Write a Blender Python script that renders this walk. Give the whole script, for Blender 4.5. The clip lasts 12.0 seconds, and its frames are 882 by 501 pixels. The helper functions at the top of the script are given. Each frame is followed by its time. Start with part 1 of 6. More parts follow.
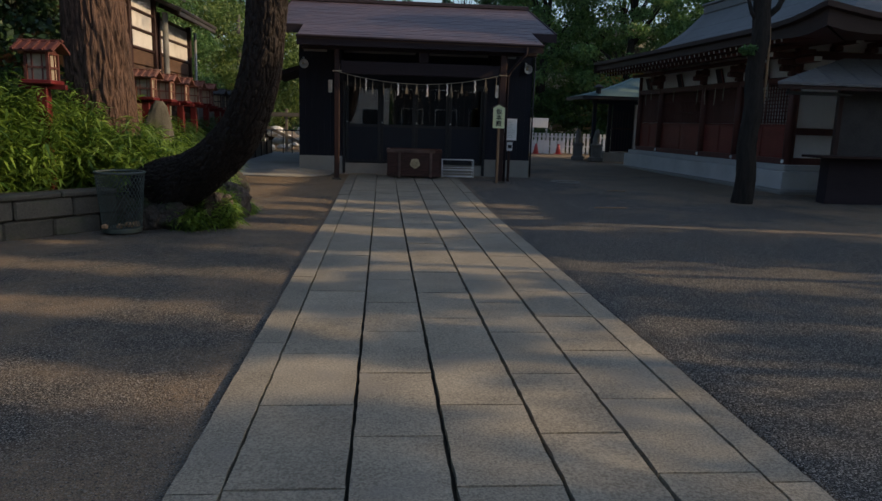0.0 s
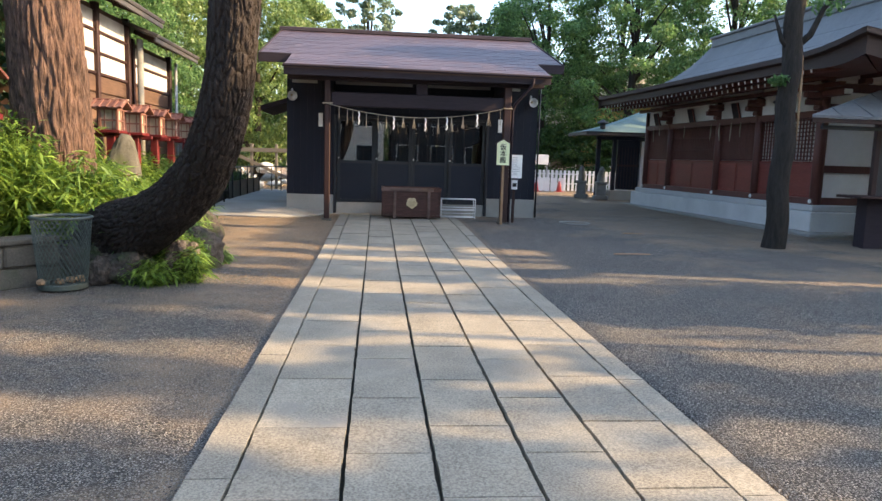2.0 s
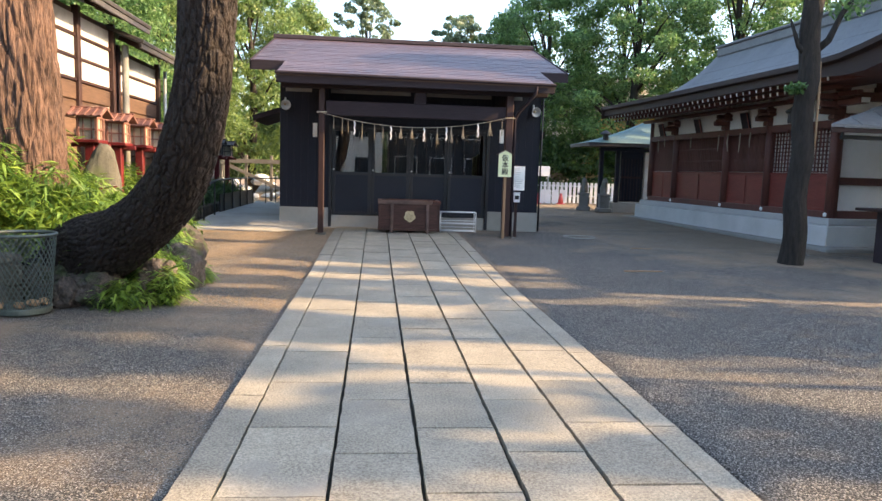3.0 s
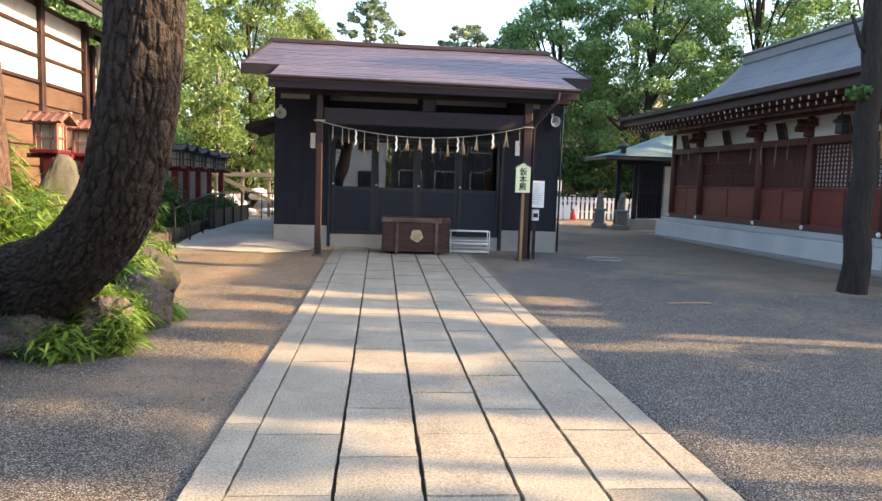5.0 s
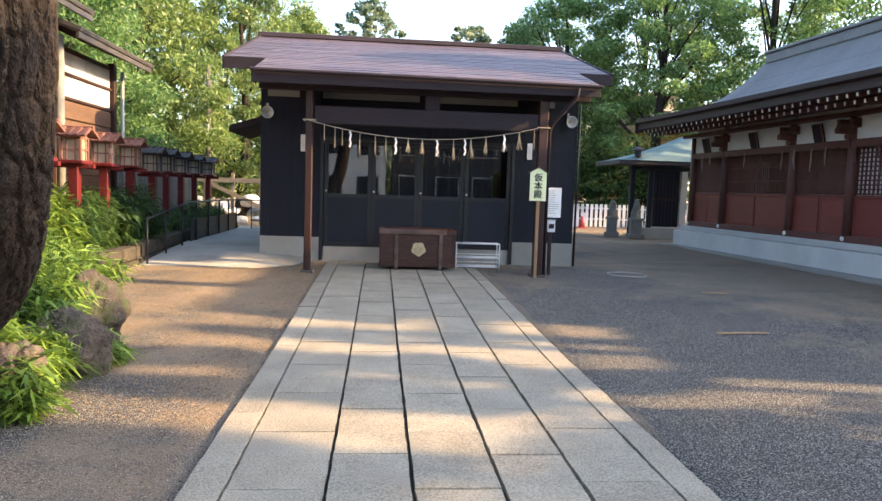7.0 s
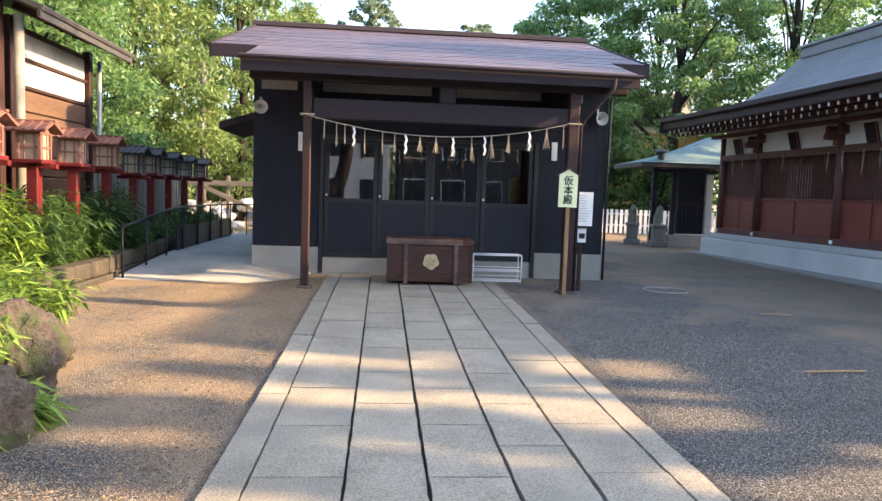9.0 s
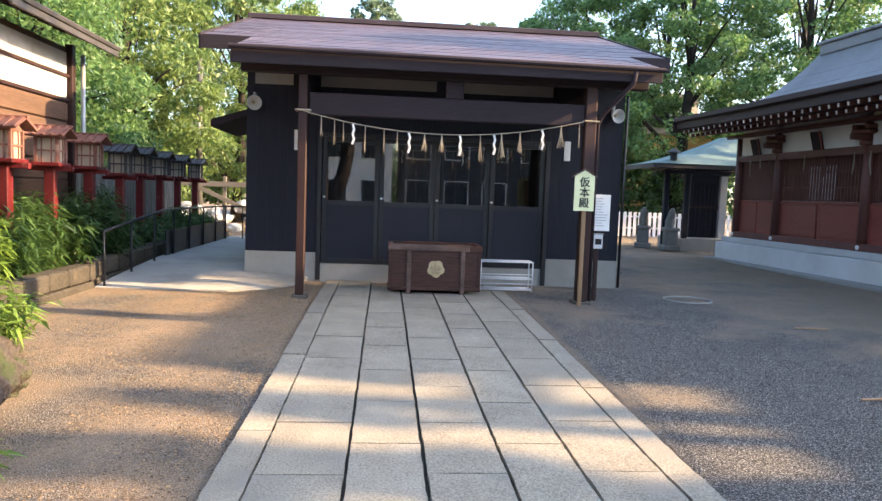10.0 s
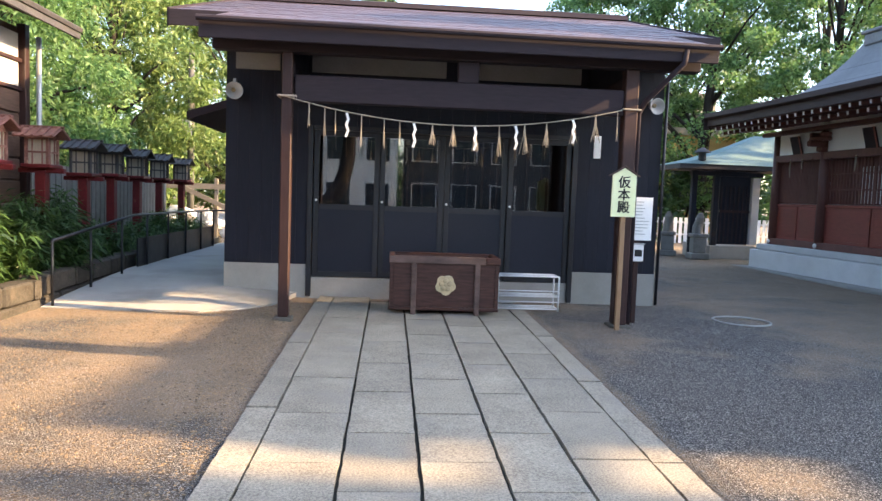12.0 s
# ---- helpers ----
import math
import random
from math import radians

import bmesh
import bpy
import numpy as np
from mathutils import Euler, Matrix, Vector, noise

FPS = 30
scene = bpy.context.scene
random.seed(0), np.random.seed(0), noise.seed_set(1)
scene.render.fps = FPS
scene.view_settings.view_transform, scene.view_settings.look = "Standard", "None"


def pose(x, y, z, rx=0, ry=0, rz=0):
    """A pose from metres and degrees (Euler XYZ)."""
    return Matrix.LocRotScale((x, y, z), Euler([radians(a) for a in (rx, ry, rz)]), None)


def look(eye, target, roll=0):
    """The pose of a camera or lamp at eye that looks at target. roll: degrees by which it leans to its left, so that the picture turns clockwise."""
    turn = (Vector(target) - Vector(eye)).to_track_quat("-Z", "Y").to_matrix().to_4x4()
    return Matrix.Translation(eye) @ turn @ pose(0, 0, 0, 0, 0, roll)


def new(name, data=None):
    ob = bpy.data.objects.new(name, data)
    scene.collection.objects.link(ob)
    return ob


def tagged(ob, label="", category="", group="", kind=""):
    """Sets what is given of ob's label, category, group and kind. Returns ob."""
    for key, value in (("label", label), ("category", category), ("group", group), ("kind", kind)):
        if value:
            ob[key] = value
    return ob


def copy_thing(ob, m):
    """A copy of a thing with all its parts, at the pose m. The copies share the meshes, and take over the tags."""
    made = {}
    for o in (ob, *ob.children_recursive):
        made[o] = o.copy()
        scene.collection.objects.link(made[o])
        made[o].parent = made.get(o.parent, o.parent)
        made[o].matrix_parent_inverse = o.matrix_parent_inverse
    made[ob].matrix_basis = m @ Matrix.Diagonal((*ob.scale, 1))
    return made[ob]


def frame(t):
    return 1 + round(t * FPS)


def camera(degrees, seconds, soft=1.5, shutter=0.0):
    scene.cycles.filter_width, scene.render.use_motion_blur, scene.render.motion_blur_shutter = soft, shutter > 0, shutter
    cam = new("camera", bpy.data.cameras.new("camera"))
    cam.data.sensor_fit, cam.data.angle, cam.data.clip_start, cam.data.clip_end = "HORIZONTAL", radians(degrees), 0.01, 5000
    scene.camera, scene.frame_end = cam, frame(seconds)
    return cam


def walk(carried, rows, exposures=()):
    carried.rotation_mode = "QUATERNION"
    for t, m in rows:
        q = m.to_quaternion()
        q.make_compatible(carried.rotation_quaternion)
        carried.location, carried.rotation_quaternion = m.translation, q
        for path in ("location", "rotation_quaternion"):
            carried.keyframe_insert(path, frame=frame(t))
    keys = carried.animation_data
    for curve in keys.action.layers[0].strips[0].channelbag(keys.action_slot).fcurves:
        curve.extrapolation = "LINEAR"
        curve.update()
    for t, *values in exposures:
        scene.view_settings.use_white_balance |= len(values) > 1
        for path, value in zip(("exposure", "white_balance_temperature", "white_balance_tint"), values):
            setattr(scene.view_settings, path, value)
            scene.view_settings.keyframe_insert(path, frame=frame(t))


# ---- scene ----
cam = camera(64.3, 12.0)
PATH = [
    (0, (0.051, 0.024, 1.454), (0.222, 1.985, 1.096), 1.7),
    (0.5, (0.034, 0.37, 1.448), (0.209, 2.336, 1.125), 1.8),
    (1, (0.076, 0.74, 1.419), (0.258, 2.71, 1.128), 1.7),
    (1.5, (0.114, 1.11, 1.438), (0.3, 3.082, 1.164), 1.8),
    (2, (0.059, 1.466, 1.449), (0.245, 3.44, 1.192), 1.8),
    (2.5, (0.076, 1.8, 1.43), (0.266, 3.777, 1.193), 1.8),
    (3, (0.117, 2.134, 1.443), (0.305, 4.112, 1.219), 1.8),
    (3.2, (0.108, 2.288, 1.419), (0.293, 4.268, 1.203), 1.8),
    (5, (0.115, 3.616, 1.462), (0.293, 5.599, 1.276), 1.9),
    (5.5, (0.158, 3.988, 1.472), (0.336, 5.972, 1.292), 1.9),
    (6, (0.148, 4.345, 1.462), (0.324, 6.33, 1.285), 1.9),
    (6.5, (0.13, 4.684, 1.478), (0.304, 6.669, 1.306), 1.9),
    (7, (0.162, 5.057, 1.493), (0.339, 7.042, 1.322), 1.9),
    (7.2, (0.157, 5.201, 1.495), (0.338, 7.186, 1.323), 1.9),
    (9, (0.087, 6.497, 1.501), (0.257, 8.482, 1.34), 2.0),
    (9.5, (0.074, 6.86, 1.478), (0.242, 8.846, 1.32), 2.0),
    (10, (0.097, 7.238, 1.515), (0.261, 9.225, 1.357), 2.1),
    (10.5, (0.069, 7.636, 1.483), (0.223, 9.623, 1.331), 2.0),
    (11, (0.120, 7.999, 1.471), (0.270, 9.987, 1.322), 2.0),
    (11.5, (0.167, 8.353, 1.48), (0.315, 10.342, 1.332), 2.1),
    (12, (0.161, 8.767, 1.501), (0.308, 10.756, 1.353), 2.1),
]
walk(cam, [(t, look(eye, target, roll)) for t, eye, target, roll in PATH],
     exposures=[(0.0, 0.07, 6300, 9), (0.5, 0.88, 6300, 9), (1.0, 1.47, 6350, 9), (1.5, 1.86, 6400, 9), (2.0, 2.12, 6550, 10), (3.2, 2.30, 6700, 11),
                (4.5, 2.40, 6850, 13), (8.0, 2.50, 6850, 13), (9.5, 2.58, 6550, 13), (11.0, 2.53, 6500, 13), (12.0, 2.70, 6550, 13)])

# ---- light ----
SUN_EL, SUN_AZ = 24.5, -9.0          # height of the sun, its turn from +x towards +y
sun_way = Vector((math.cos(radians(SUN_EL)) * math.cos(radians(SUN_AZ)),
                  math.cos(radians(SUN_EL)) * math.sin(radians(SUN_AZ)), math.sin(radians(SUN_EL))))
world = bpy.data.worlds.new("sky")
scene.world = world
world.use_nodes = True
sky = world.node_tree.nodes.new("ShaderNodeTexSky")
sky.sky_type = "NISHITA"
sky.sun_disc = False
sky.sun_elevation = radians(SUN_EL)
sky.sun_rotation = math.atan2(sun_way.x, sun_way.y)
sky.air_density, sky.dust_density, sky.ozone_density = 1.0, 1.6, 1.0
world.node_tree.links.new(sky.outputs[0], world.node_tree.nodes["Background"].inputs[0])
world.node_tree.nodes["Background"].inputs[1].default_value = 0.15
sun = new("sun", bpy.data.lights.new("sun", "SUN"))
sun.data.energy, sun.data.angle, sun.data.color = 3.5, radians(0.6), (1.0, 0.70, 0.38)
sun.matrix_world = look(sun_way * 40, (0, 0, 0))


# ---- materials ----
def material(name, low, high, rough=0.7, metal=0.0, scale=6.0, fine=60.0, bump=0.3, depth=0.01, stretch=(1, 1, 1),
             vary=0.12, spots=None, spot_size=3.0, spot_cut=0.55, coat=0.0, fine_mix=0.5, through_light=0.0, sharp=0.2):
    """Two colours mixed by a broad and a fine noise, a third in patches, a relief from the fine noise, and a little
    difference from one object to the next."""
    m = bpy.data.materials.new(name)
    m.use_nodes = True
    nt = m.node_tree
    N, L = nt.nodes.new, nt.links.new
    p = nt.nodes["Principled BSDF"]
    co = N("ShaderNodeTexCoord")
    mp = N("ShaderNodeMapping")
    mp.inputs["Scale"].default_value = stretch
    info = N("ShaderNodeObjectInfo")
    shift = N("ShaderNodeVectorMath")
    shift.operation = "SCALE"
    shift.inputs[0].default_value = (17, 11, 5)
    L(info.outputs["Random"], shift.inputs["Scale"])
    add = N("ShaderNodeVectorMath")
    L(co.outputs["Object"], add.inputs[0])
    L(shift.outputs[0], add.inputs[1])
    L(add.outputs[0], mp.inputs["Vector"])

    def noise_node(s, detail=4, rough_=0.6):
        n = N("ShaderNodeTexNoise")
        n.inputs["Scale"].default_value, n.inputs["Detail"].default_value, n.inputs["Roughness"].default_value = s, detail, rough_
        L(mp.outputs[0], n.inputs["Vector"])
        return n.outputs["Fac"]

    def blend(fac, a, b, kind="MIX"):
        x = N("ShaderNodeMix")
        x.data_type, x.blend_type = "RGBA", kind
        for socket, v in ((x.inputs[0], fac), (x.inputs[6], a), (x.inputs[7], b)):
            if isinstance(v, (int, float)):
                socket.default_value = v
            elif isinstance(v, tuple):
                socket.default_value = (*v[:3], 1)
            else:
                L(v, socket)
        return x.outputs[2]

    def ramp(fac, a, b):
        r = N("ShaderNodeMapRange")
        r.inputs[1].default_value, r.inputs[2].default_value = a, b
        L(fac, r.inputs[0])
        return r.outputs[0]
    big, small = noise_node(scale), noise_node(fine, 3, 0.7)
    f = N("ShaderNodeMath")
    f.operation = "ADD"
    f.use_clamp = True
    g = N("ShaderNodeMath")
    g.operation = "MULTIPLY"
    L(ramp(small, 0.5 - sharp, 0.5 + sharp), g.inputs[0])
    g.inputs[1].default_value = fine_mix
    h = N("ShaderNodeMath")
    h.operation = "MULTIPLY"
    L(ramp(big, 0.3, 0.7), h.inputs[0])
    h.inputs[1].default_value = 1 - fine_mix
    L(g.outputs[0], f.inputs[0])
    L(h.outputs[0], f.inputs[1])
    col = blend(f.outputs[0], low, high)
    if spots:
        col = blend(ramp(noise_node(spot_size, 5), spot_cut, spot_cut + 0.15), col, spots)
    hs = N("ShaderNodeHueSaturation")
    v = N("ShaderNodeMapRange")
    v.inputs[3].default_value, v.inputs[4].default_value = 1 - vary, 1 + vary
    L(info.outputs["Random"], v.inputs[0])
    L(v.outputs[0], hs.inputs["Value"])
    L(col, hs.inputs["Color"])
    L(hs.outputs[0], p.inputs["Base Color"])
    r = N("ShaderNodeMapRange")
    r.inputs[3].default_value, r.inputs[4].default_value = max(0.02, rough - 0.12), min(1, rough + 0.1)
    L(big, r.inputs[0])
    L(r.outputs[0], p.inputs["Roughness"])
    p.inputs["Metallic"].default_value = metal
    p.inputs["Coat Weight"].default_value = coat
    p.inputs["Specular IOR Level"].default_value = 0.5 if metal or rough < 0.45 else 0.28
    if bump:
        b = N("ShaderNodeBump")
        b.inputs["Strength"].default_value, b.inputs["Distance"].default_value = bump, depth
        L(small, b.inputs["Height"])
        L(b.outputs[0], p.inputs["Normal"])
    if through_light:
        t = N("ShaderNodeBsdfTranslucent")
        L(hs.outputs[0], t.inputs["Color"])
        ms = N("ShaderNodeMixShader")
        ms.inputs[0].default_value = through_light
        L(p.outputs[0], ms.inputs[1])
        L(t.outputs[0], ms.inputs[2])
        L(ms.outputs[0], nt.nodes["Material Output"].inputs[0])
    return m


def leaf_material(name, dark, light, seen_through=0.45, rough=0.45):
    """Leaf green that differs from leaf to leaf, with light showing through."""
    m = bpy.data.materials.new(name)
    m.use_nodes = True
    nt = m.node_tree
    N, L = nt.nodes.new, nt.links.new
    p = nt.nodes["Principled BSDF"]
    geo = N("ShaderNodeNewGeometry")
    cr = N("ShaderNodeMix")
    cr.data_type = "RGBA"
    cr.inputs[6].default_value, cr.inputs[7].default_value = (*dark, 1), (*light, 1)
    L(geo.outputs["Random Per Island"], cr.inputs[0])
    L(cr.outputs[2], p.inputs["Base Color"])
    p.inputs["Roughness"].default_value = rough
    t = N("ShaderNodeBsdfTranslucent")
    L(cr.outputs[2], t.inputs["Color"])
    ms = N("ShaderNodeMixShader")
    ms.inputs[0].default_value = seen_through
    L(p.outputs[0], ms.inputs[1])
    L(t.outputs[0], ms.inputs[2])
    L(ms.outputs[0], nt.nodes["Material Output"].inputs[0])
    return m


M = {}


def gravel_material():
    """Small stones of many greys pressed into the ground, with bare brown earth showing in worn patches."""
    m = bpy.data.materials.new("gravel")
    m.use_nodes = True
    nt = m.node_tree
    N, L = nt.nodes.new, nt.links.new
    p = nt.nodes["Principled BSDF"]
    where = N("ShaderNodeNewGeometry")
    axes = N("ShaderNodeSeparateXYZ")
    L(where.outputs["Position"], axes.inputs[0])

    def noise_at(scale, detail, rough):
        n = N("ShaderNodeTexNoise")
        n.inputs["Scale"].default_value, n.inputs["Detail"].default_value, n.inputs["Roughness"].default_value = scale, detail, rough
        L(where.outputs["Position"], n.inputs["Vector"])
        return n.outputs["Fac"]

    def fit(value, a, b, c=0.0, d=1.0):
        r = N("ShaderNodeMapRange")
        r.inputs[1].default_value, r.inputs[2].default_value, r.inputs[3].default_value, r.inputs[4].default_value = a, b, c, d
        L(value, r.inputs[0])
        return r.outputs[0]

    def mix(fac, a, b, kind="MIX"):
        x = N("ShaderNodeMix")
        x.data_type, x.blend_type = "RGBA", kind
        for socket, v in ((x.inputs[0], fac), (x.inputs[6], a), (x.inputs[7], b)):
            if isinstance(v, (int, float)):
                socket.default_value = v
            elif isinstance(v, tuple):
                socket.default_value = (*v, 1)
            else:
                L(v, socket)
        return x.outputs[2]

    def add(a, b):
        x = N("ShaderNodeMath")
        L(a, x.inputs[0])
        L(b, x.inputs[1])
        return x.outputs[0]
    stones = N("ShaderNodeTexVoronoi")
    stones.inputs["Scale"].default_value = 95
    L(where.outputs["Position"], stones.inputs["Vector"])
    shade = N("ShaderNodeSeparateXYZ")
    L(stones.outputs["Color"], shade.inputs[0])
    grey = mix(fit(shade.outputs[0], 0.0, 1.0), (0.045, 0.042, 0.039), (0.37, 0.345, 0.305))
    grey = mix(fit(shade.outputs[1], 0.93, 0.97), grey, (0.52, 0.48, 0.42))
    grey = mix(fit(stones.outputs["Distance"], 0.35, 0.6), grey, (0.03, 0.027, 0.024))
    fine = noise_at(85, 4, 0.7)
    earth = mix(fit(fine, 0.3, 0.7), (0.12, 0.083, 0.053), (0.42, 0.305, 0.195))
    mask = noise_at(0.45, 6, 0.62)
    for axis, a0, a1, gain in (("X", -1.9, -0.9, 0.09), ("X", -3.2, -4.5, 0.08), ("Y", 5.2, 4.0, 0.05), ("Y", 9.0, 10.8, 0.05), ("Y", 12.5, 16.5, 0.15),
                               ("X", 1.9, 2.05, -0.21), ("X", 4.2, 7.0, 0.14)):
        mask = add(mask, fit(axes.outputs[axis], a0, a1, 0.0, gain))
    worn = fit(mask, 0.50, 0.66)
    speck = fit(shade.outputs[2], 0.30, 0.60, 0.0, 0.85)
    pebbly = mix(speck, earth, mix(0.45, grey, (0.36, 0.26, 0.165)))
    colour = mix(worn, grey, pebbly)
    colour = mix(fit(noise_at(1.3, 5, 0.6), 0.35, 0.7), colour, mix(0.25, colour, (0.05, 0.043, 0.036)))
    L(colour, p.inputs["Base Color"])
    p.inputs["Roughness"].default_value = 0.92
    b = N("ShaderNodeBump")
    b.inputs["Strength"].default_value, b.inputs["Distance"].default_value = 0.9, 0.010
    b.invert = True
    L(stones.outputs["Distance"], b.inputs["Height"])
    b2 = N("ShaderNodeBump")
    b2.inputs["Strength"].default_value, b2.inputs["Distance"].default_value = 0.6, 0.02
    L(fine, b2.inputs["Height"])
    L(b.outputs[0], b2.inputs["Normal"])
    L(b2.outputs[0], p.inputs["Normal"])
    return m


M["gravel"] = gravel_material()
M["tan_pebble"] = leaf_material("tan_pebble", (0.05, 0.034, 0.02), (0.34, 0.235, 0.13), 0.0, 0.85)
M["earth_pebble"] = leaf_material("earth_pebble", (0.04, 0.034, 0.029), (0.27, 0.23, 0.18), 0.0, 0.85)
M["pebble"] = leaf_material("pebble", (0.04, 0.037, 0.034), (0.30, 0.275, 0.24), 0.0, 0.85)
M["soil"] = material("soil", (0.022, 0.02, 0.016), (0.06, 0.055, 0.04), 0.95, scale=5, fine=90, bump=0.6)
M["granite"] = material("granite", (0.12, 0.108, 0.085), (0.39, 0.351, 0.278), 0.8, scale=2.2, fine=78, bump=0.5, depth=0.005,
                        spots=(0.23, 0.212, 0.182), spot_size=1.5, spot_cut=0.56, fine_mix=0.62, vary=0.09, sharp=0.13)
M["concrete"] = material("concrete", (0.24, 0.23, 0.205), (0.36, 0.345, 0.315), 0.85, scale=1.5, fine=60, bump=0.15, fine_mix=0.3)
M["pale_concrete"] = material("pale_concrete", (0.45, 0.45, 0.44), (0.60, 0.595, 0.58), 0.85, scale=1.2, fine=40, bump=0.1, fine_mix=0.3)
M["black_wood"] = material("black_wood", (0.0055, 0.007, 0.014), (0.012, 0.014, 0.025), 0.65, scale=2, fine=30, stretch=(1, 1, 0.15), bump=0.2, depth=0.004)
M["black_panel"] = material("black_panel", (0.01, 0.012, 0.021), (0.017, 0.02, 0.032), 0.5, scale=2, fine=80, bump=0.05)
M["brown_wood"] = material("brown_wood", (0.021, 0.01, 0.01), (0.048, 0.023, 0.02), 0.55, scale=3, fine=40, stretch=(1, 1, 0.12), bump=0.25, depth=0.004)
M["beam_wood"] = material("beam_wood", (0.018, 0.013, 0.017), (0.036, 0.026, 0.032), 0.8, scale=3, fine=40, stretch=(0.12, 1, 1), bump=0.25, depth=0.004)
M["box_wood"] = material("box_wood", (0.018, 0.008, 0.006), (0.085, 0.037, 0.028), 0.5, scale=4, fine=40, stretch=(0.12, 1, 1), bump=0.4, depth=0.005, sharp=0.15)
M["worn_wood"] = material("worn_wood", (0.05, 0.032, 0.028), (0.17, 0.11, 0.09), 0.7, scale=3, fine=45, stretch=(0.12, 1, 0.3), bump=0.4, depth=0.004, spots=(0.035, 0.024, 0.022), spot_size=4, spot_cut=0.56)
M["light_wood"] = material("light_wood", (0.24, 0.14, 0.075), (0.40, 0.26, 0.15), 0.6, scale=4, fine=45, stretch=(1, 1, 0.12), bump=0.2, depth=0.003)
M["plank_wood"] = material("plank_wood", (0.062, 0.037, 0.025), (0.155, 0.092, 0.062), 0.65, scale=3, fine=40, stretch=(1, 0.1, 1), bump=0.3, depth=0.004)
M["roof_brown"] = material("roof_brown", (0.055, 0.036, 0.042), (0.118, 0.080, 0.086), 0.48, metal=0.2, scale=2.5, fine=40, bump=0.1, depth=0.004,
                           spots=(0.20, 0.14, 0.13), spot_size=2.0, spot_cut=0.58, vary=0.25)
M["roof_grey"] = material("roof_grey", (0.1, 0.1, 0.103), (0.195, 0.194, 0.195), 0.75, metal=0.0, scale=1.2, fine=25, bump=0.15, stretch=(0.4, 1, 0.4), vary=0.1)
M["roof_teal"] = material("roof_teal", (0.1, 0.17, 0.165), (0.19, 0.27, 0.26), 0.6, scale=2, fine=30, bump=0.1)
M["roof_dark"] = material("roof_dark", (0.03, 0.03, 0.033), (0.08, 0.075, 0.075), 0.6, scale=3, fine=30, bump=0.2)
M["red_paint"] = material("red_paint", (0.075, 0.008, 0.01), (0.14, 0.017, 0.018), 0.5, scale=5, fine=40, bump=0.15, spots=(0.20, 0.08, 0.06), spot_size=7, spot_cut=0.62)
M["faded_red"] = material("faded_red", (0.12, 0.05, 0.04), (0.23, 0.115, 0.095), 0.7, scale=5, fine=40, bump=0.2, spots=(0.36, 0.25, 0.2), spot_size=6, spot_cut=0.58)
M["red_wood"] = material("red_wood", (0.145, 0.034, 0.027), (0.24, 0.062, 0.048), 0.5, scale=3, fine=35, stretch=(1, 0.15, 1), bump=0.2, depth=0.004)
M["red_dark"] = material("red_dark", (0.075, 0.03, 0.026), (0.15, 0.062, 0.05), 0.55, scale=3, fine=35, stretch=(1, 1, 0.15), bump=0.2, depth=0.004)
M["ramp_concrete"] = material("ramp_concrete", (0.30, 0.29, 0.262), (0.42, 0.405, 0.37), 0.85, scale=0.9, fine=45, bump=0.12, fine_mix=0.3, spots=(0.26, 0.25, 0.225), spot_size=0.8, spot_cut=0.55)
# lone lantern's red, darkened by shade put into the colour; spots are wear
M["shaded_old_red"] = material("shaded_old_red", (0.06, 0.02, 0.018), (0.125, 0.045, 0.038), 0.65, scale=5, fine=40, bump=0.2, spots=(0.15, 0.085, 0.07), spot_size=6, spot_cut=0.58)
M["old_plaster"] = material("old_plaster", (0.46, 0.44, 0.42), (0.60, 0.575, 0.55), 0.85, scale=2, fine=50, bump=0.08, fine_mix=0.25, spots=(0.40, 0.37, 0.34), spot_size=1.5, spot_cut=0.55)
M["plaster"] = material("plaster", (0.76, 0.75, 0.73), (0.87, 0.865, 0.85), 0.85, scale=2, fine=50, bump=0.05, fine_mix=0.25)
M["grey_plaster"] = material("grey_plaster", (0.2, 0.2, 0.2), (0.27, 0.27, 0.265), 0.85, scale=2, fine=50, bump=0.05)
M["white_metal"] = material("white_metal", (0.62, 0.62, 0.62), (0.74, 0.74, 0.74), 0.4, scale=6, fine=60, bump=0.03)
M["grey_metal"] = material("grey_metal", (0.30, 0.31, 0.31), (0.45, 0.46, 0.46), 0.45, metal=0.5, scale=6, fine=60, bump=0.05)
M["black_metal"] = material("black_metal", (0.006, 0.007, 0.010), (0.016, 0.017, 0.022), 0.45, metal=0.1, scale=6, fine=60, bump=0.05)
M["green_mesh"] = material("green_mesh", (0.045, 0.06, 0.05), (0.10, 0.12, 0.105), 0.55, metal=0.2, scale=8, fine=60, bump=0.1)
M["paper"] = material("paper", (0.74, 0.74, 0.72), (0.84, 0.84, 0.82), 0.8, scale=5, fine=50, bump=0.03)
M["paper_old"] = material("paper_old", (0.24, 0.205, 0.16), (0.36, 0.31, 0.245), 0.8, scale=4, fine=30, bump=0.05)
M["sign_face"] = material("sign_face", (0.72, 0.74, 0.42), (0.80, 0.82, 0.52), 0.6, scale=5, fine=50, bump=0.03)
M["ink"] = material("ink", (0.012, 0.012, 0.012), (0.02, 0.02, 0.02), 0.6, bump=0)
M["straw"] = material("straw", (0.24, 0.205, 0.155), (0.42, 0.365, 0.285), 0.85, scale=8, fine=90, bump=0.2)
M["gold"] = material("gold", (0.33, 0.255, 0.14), (0.5, 0.41, 0.26), 0.5, metal=0.4, scale=10, fine=80, bump=0.2)
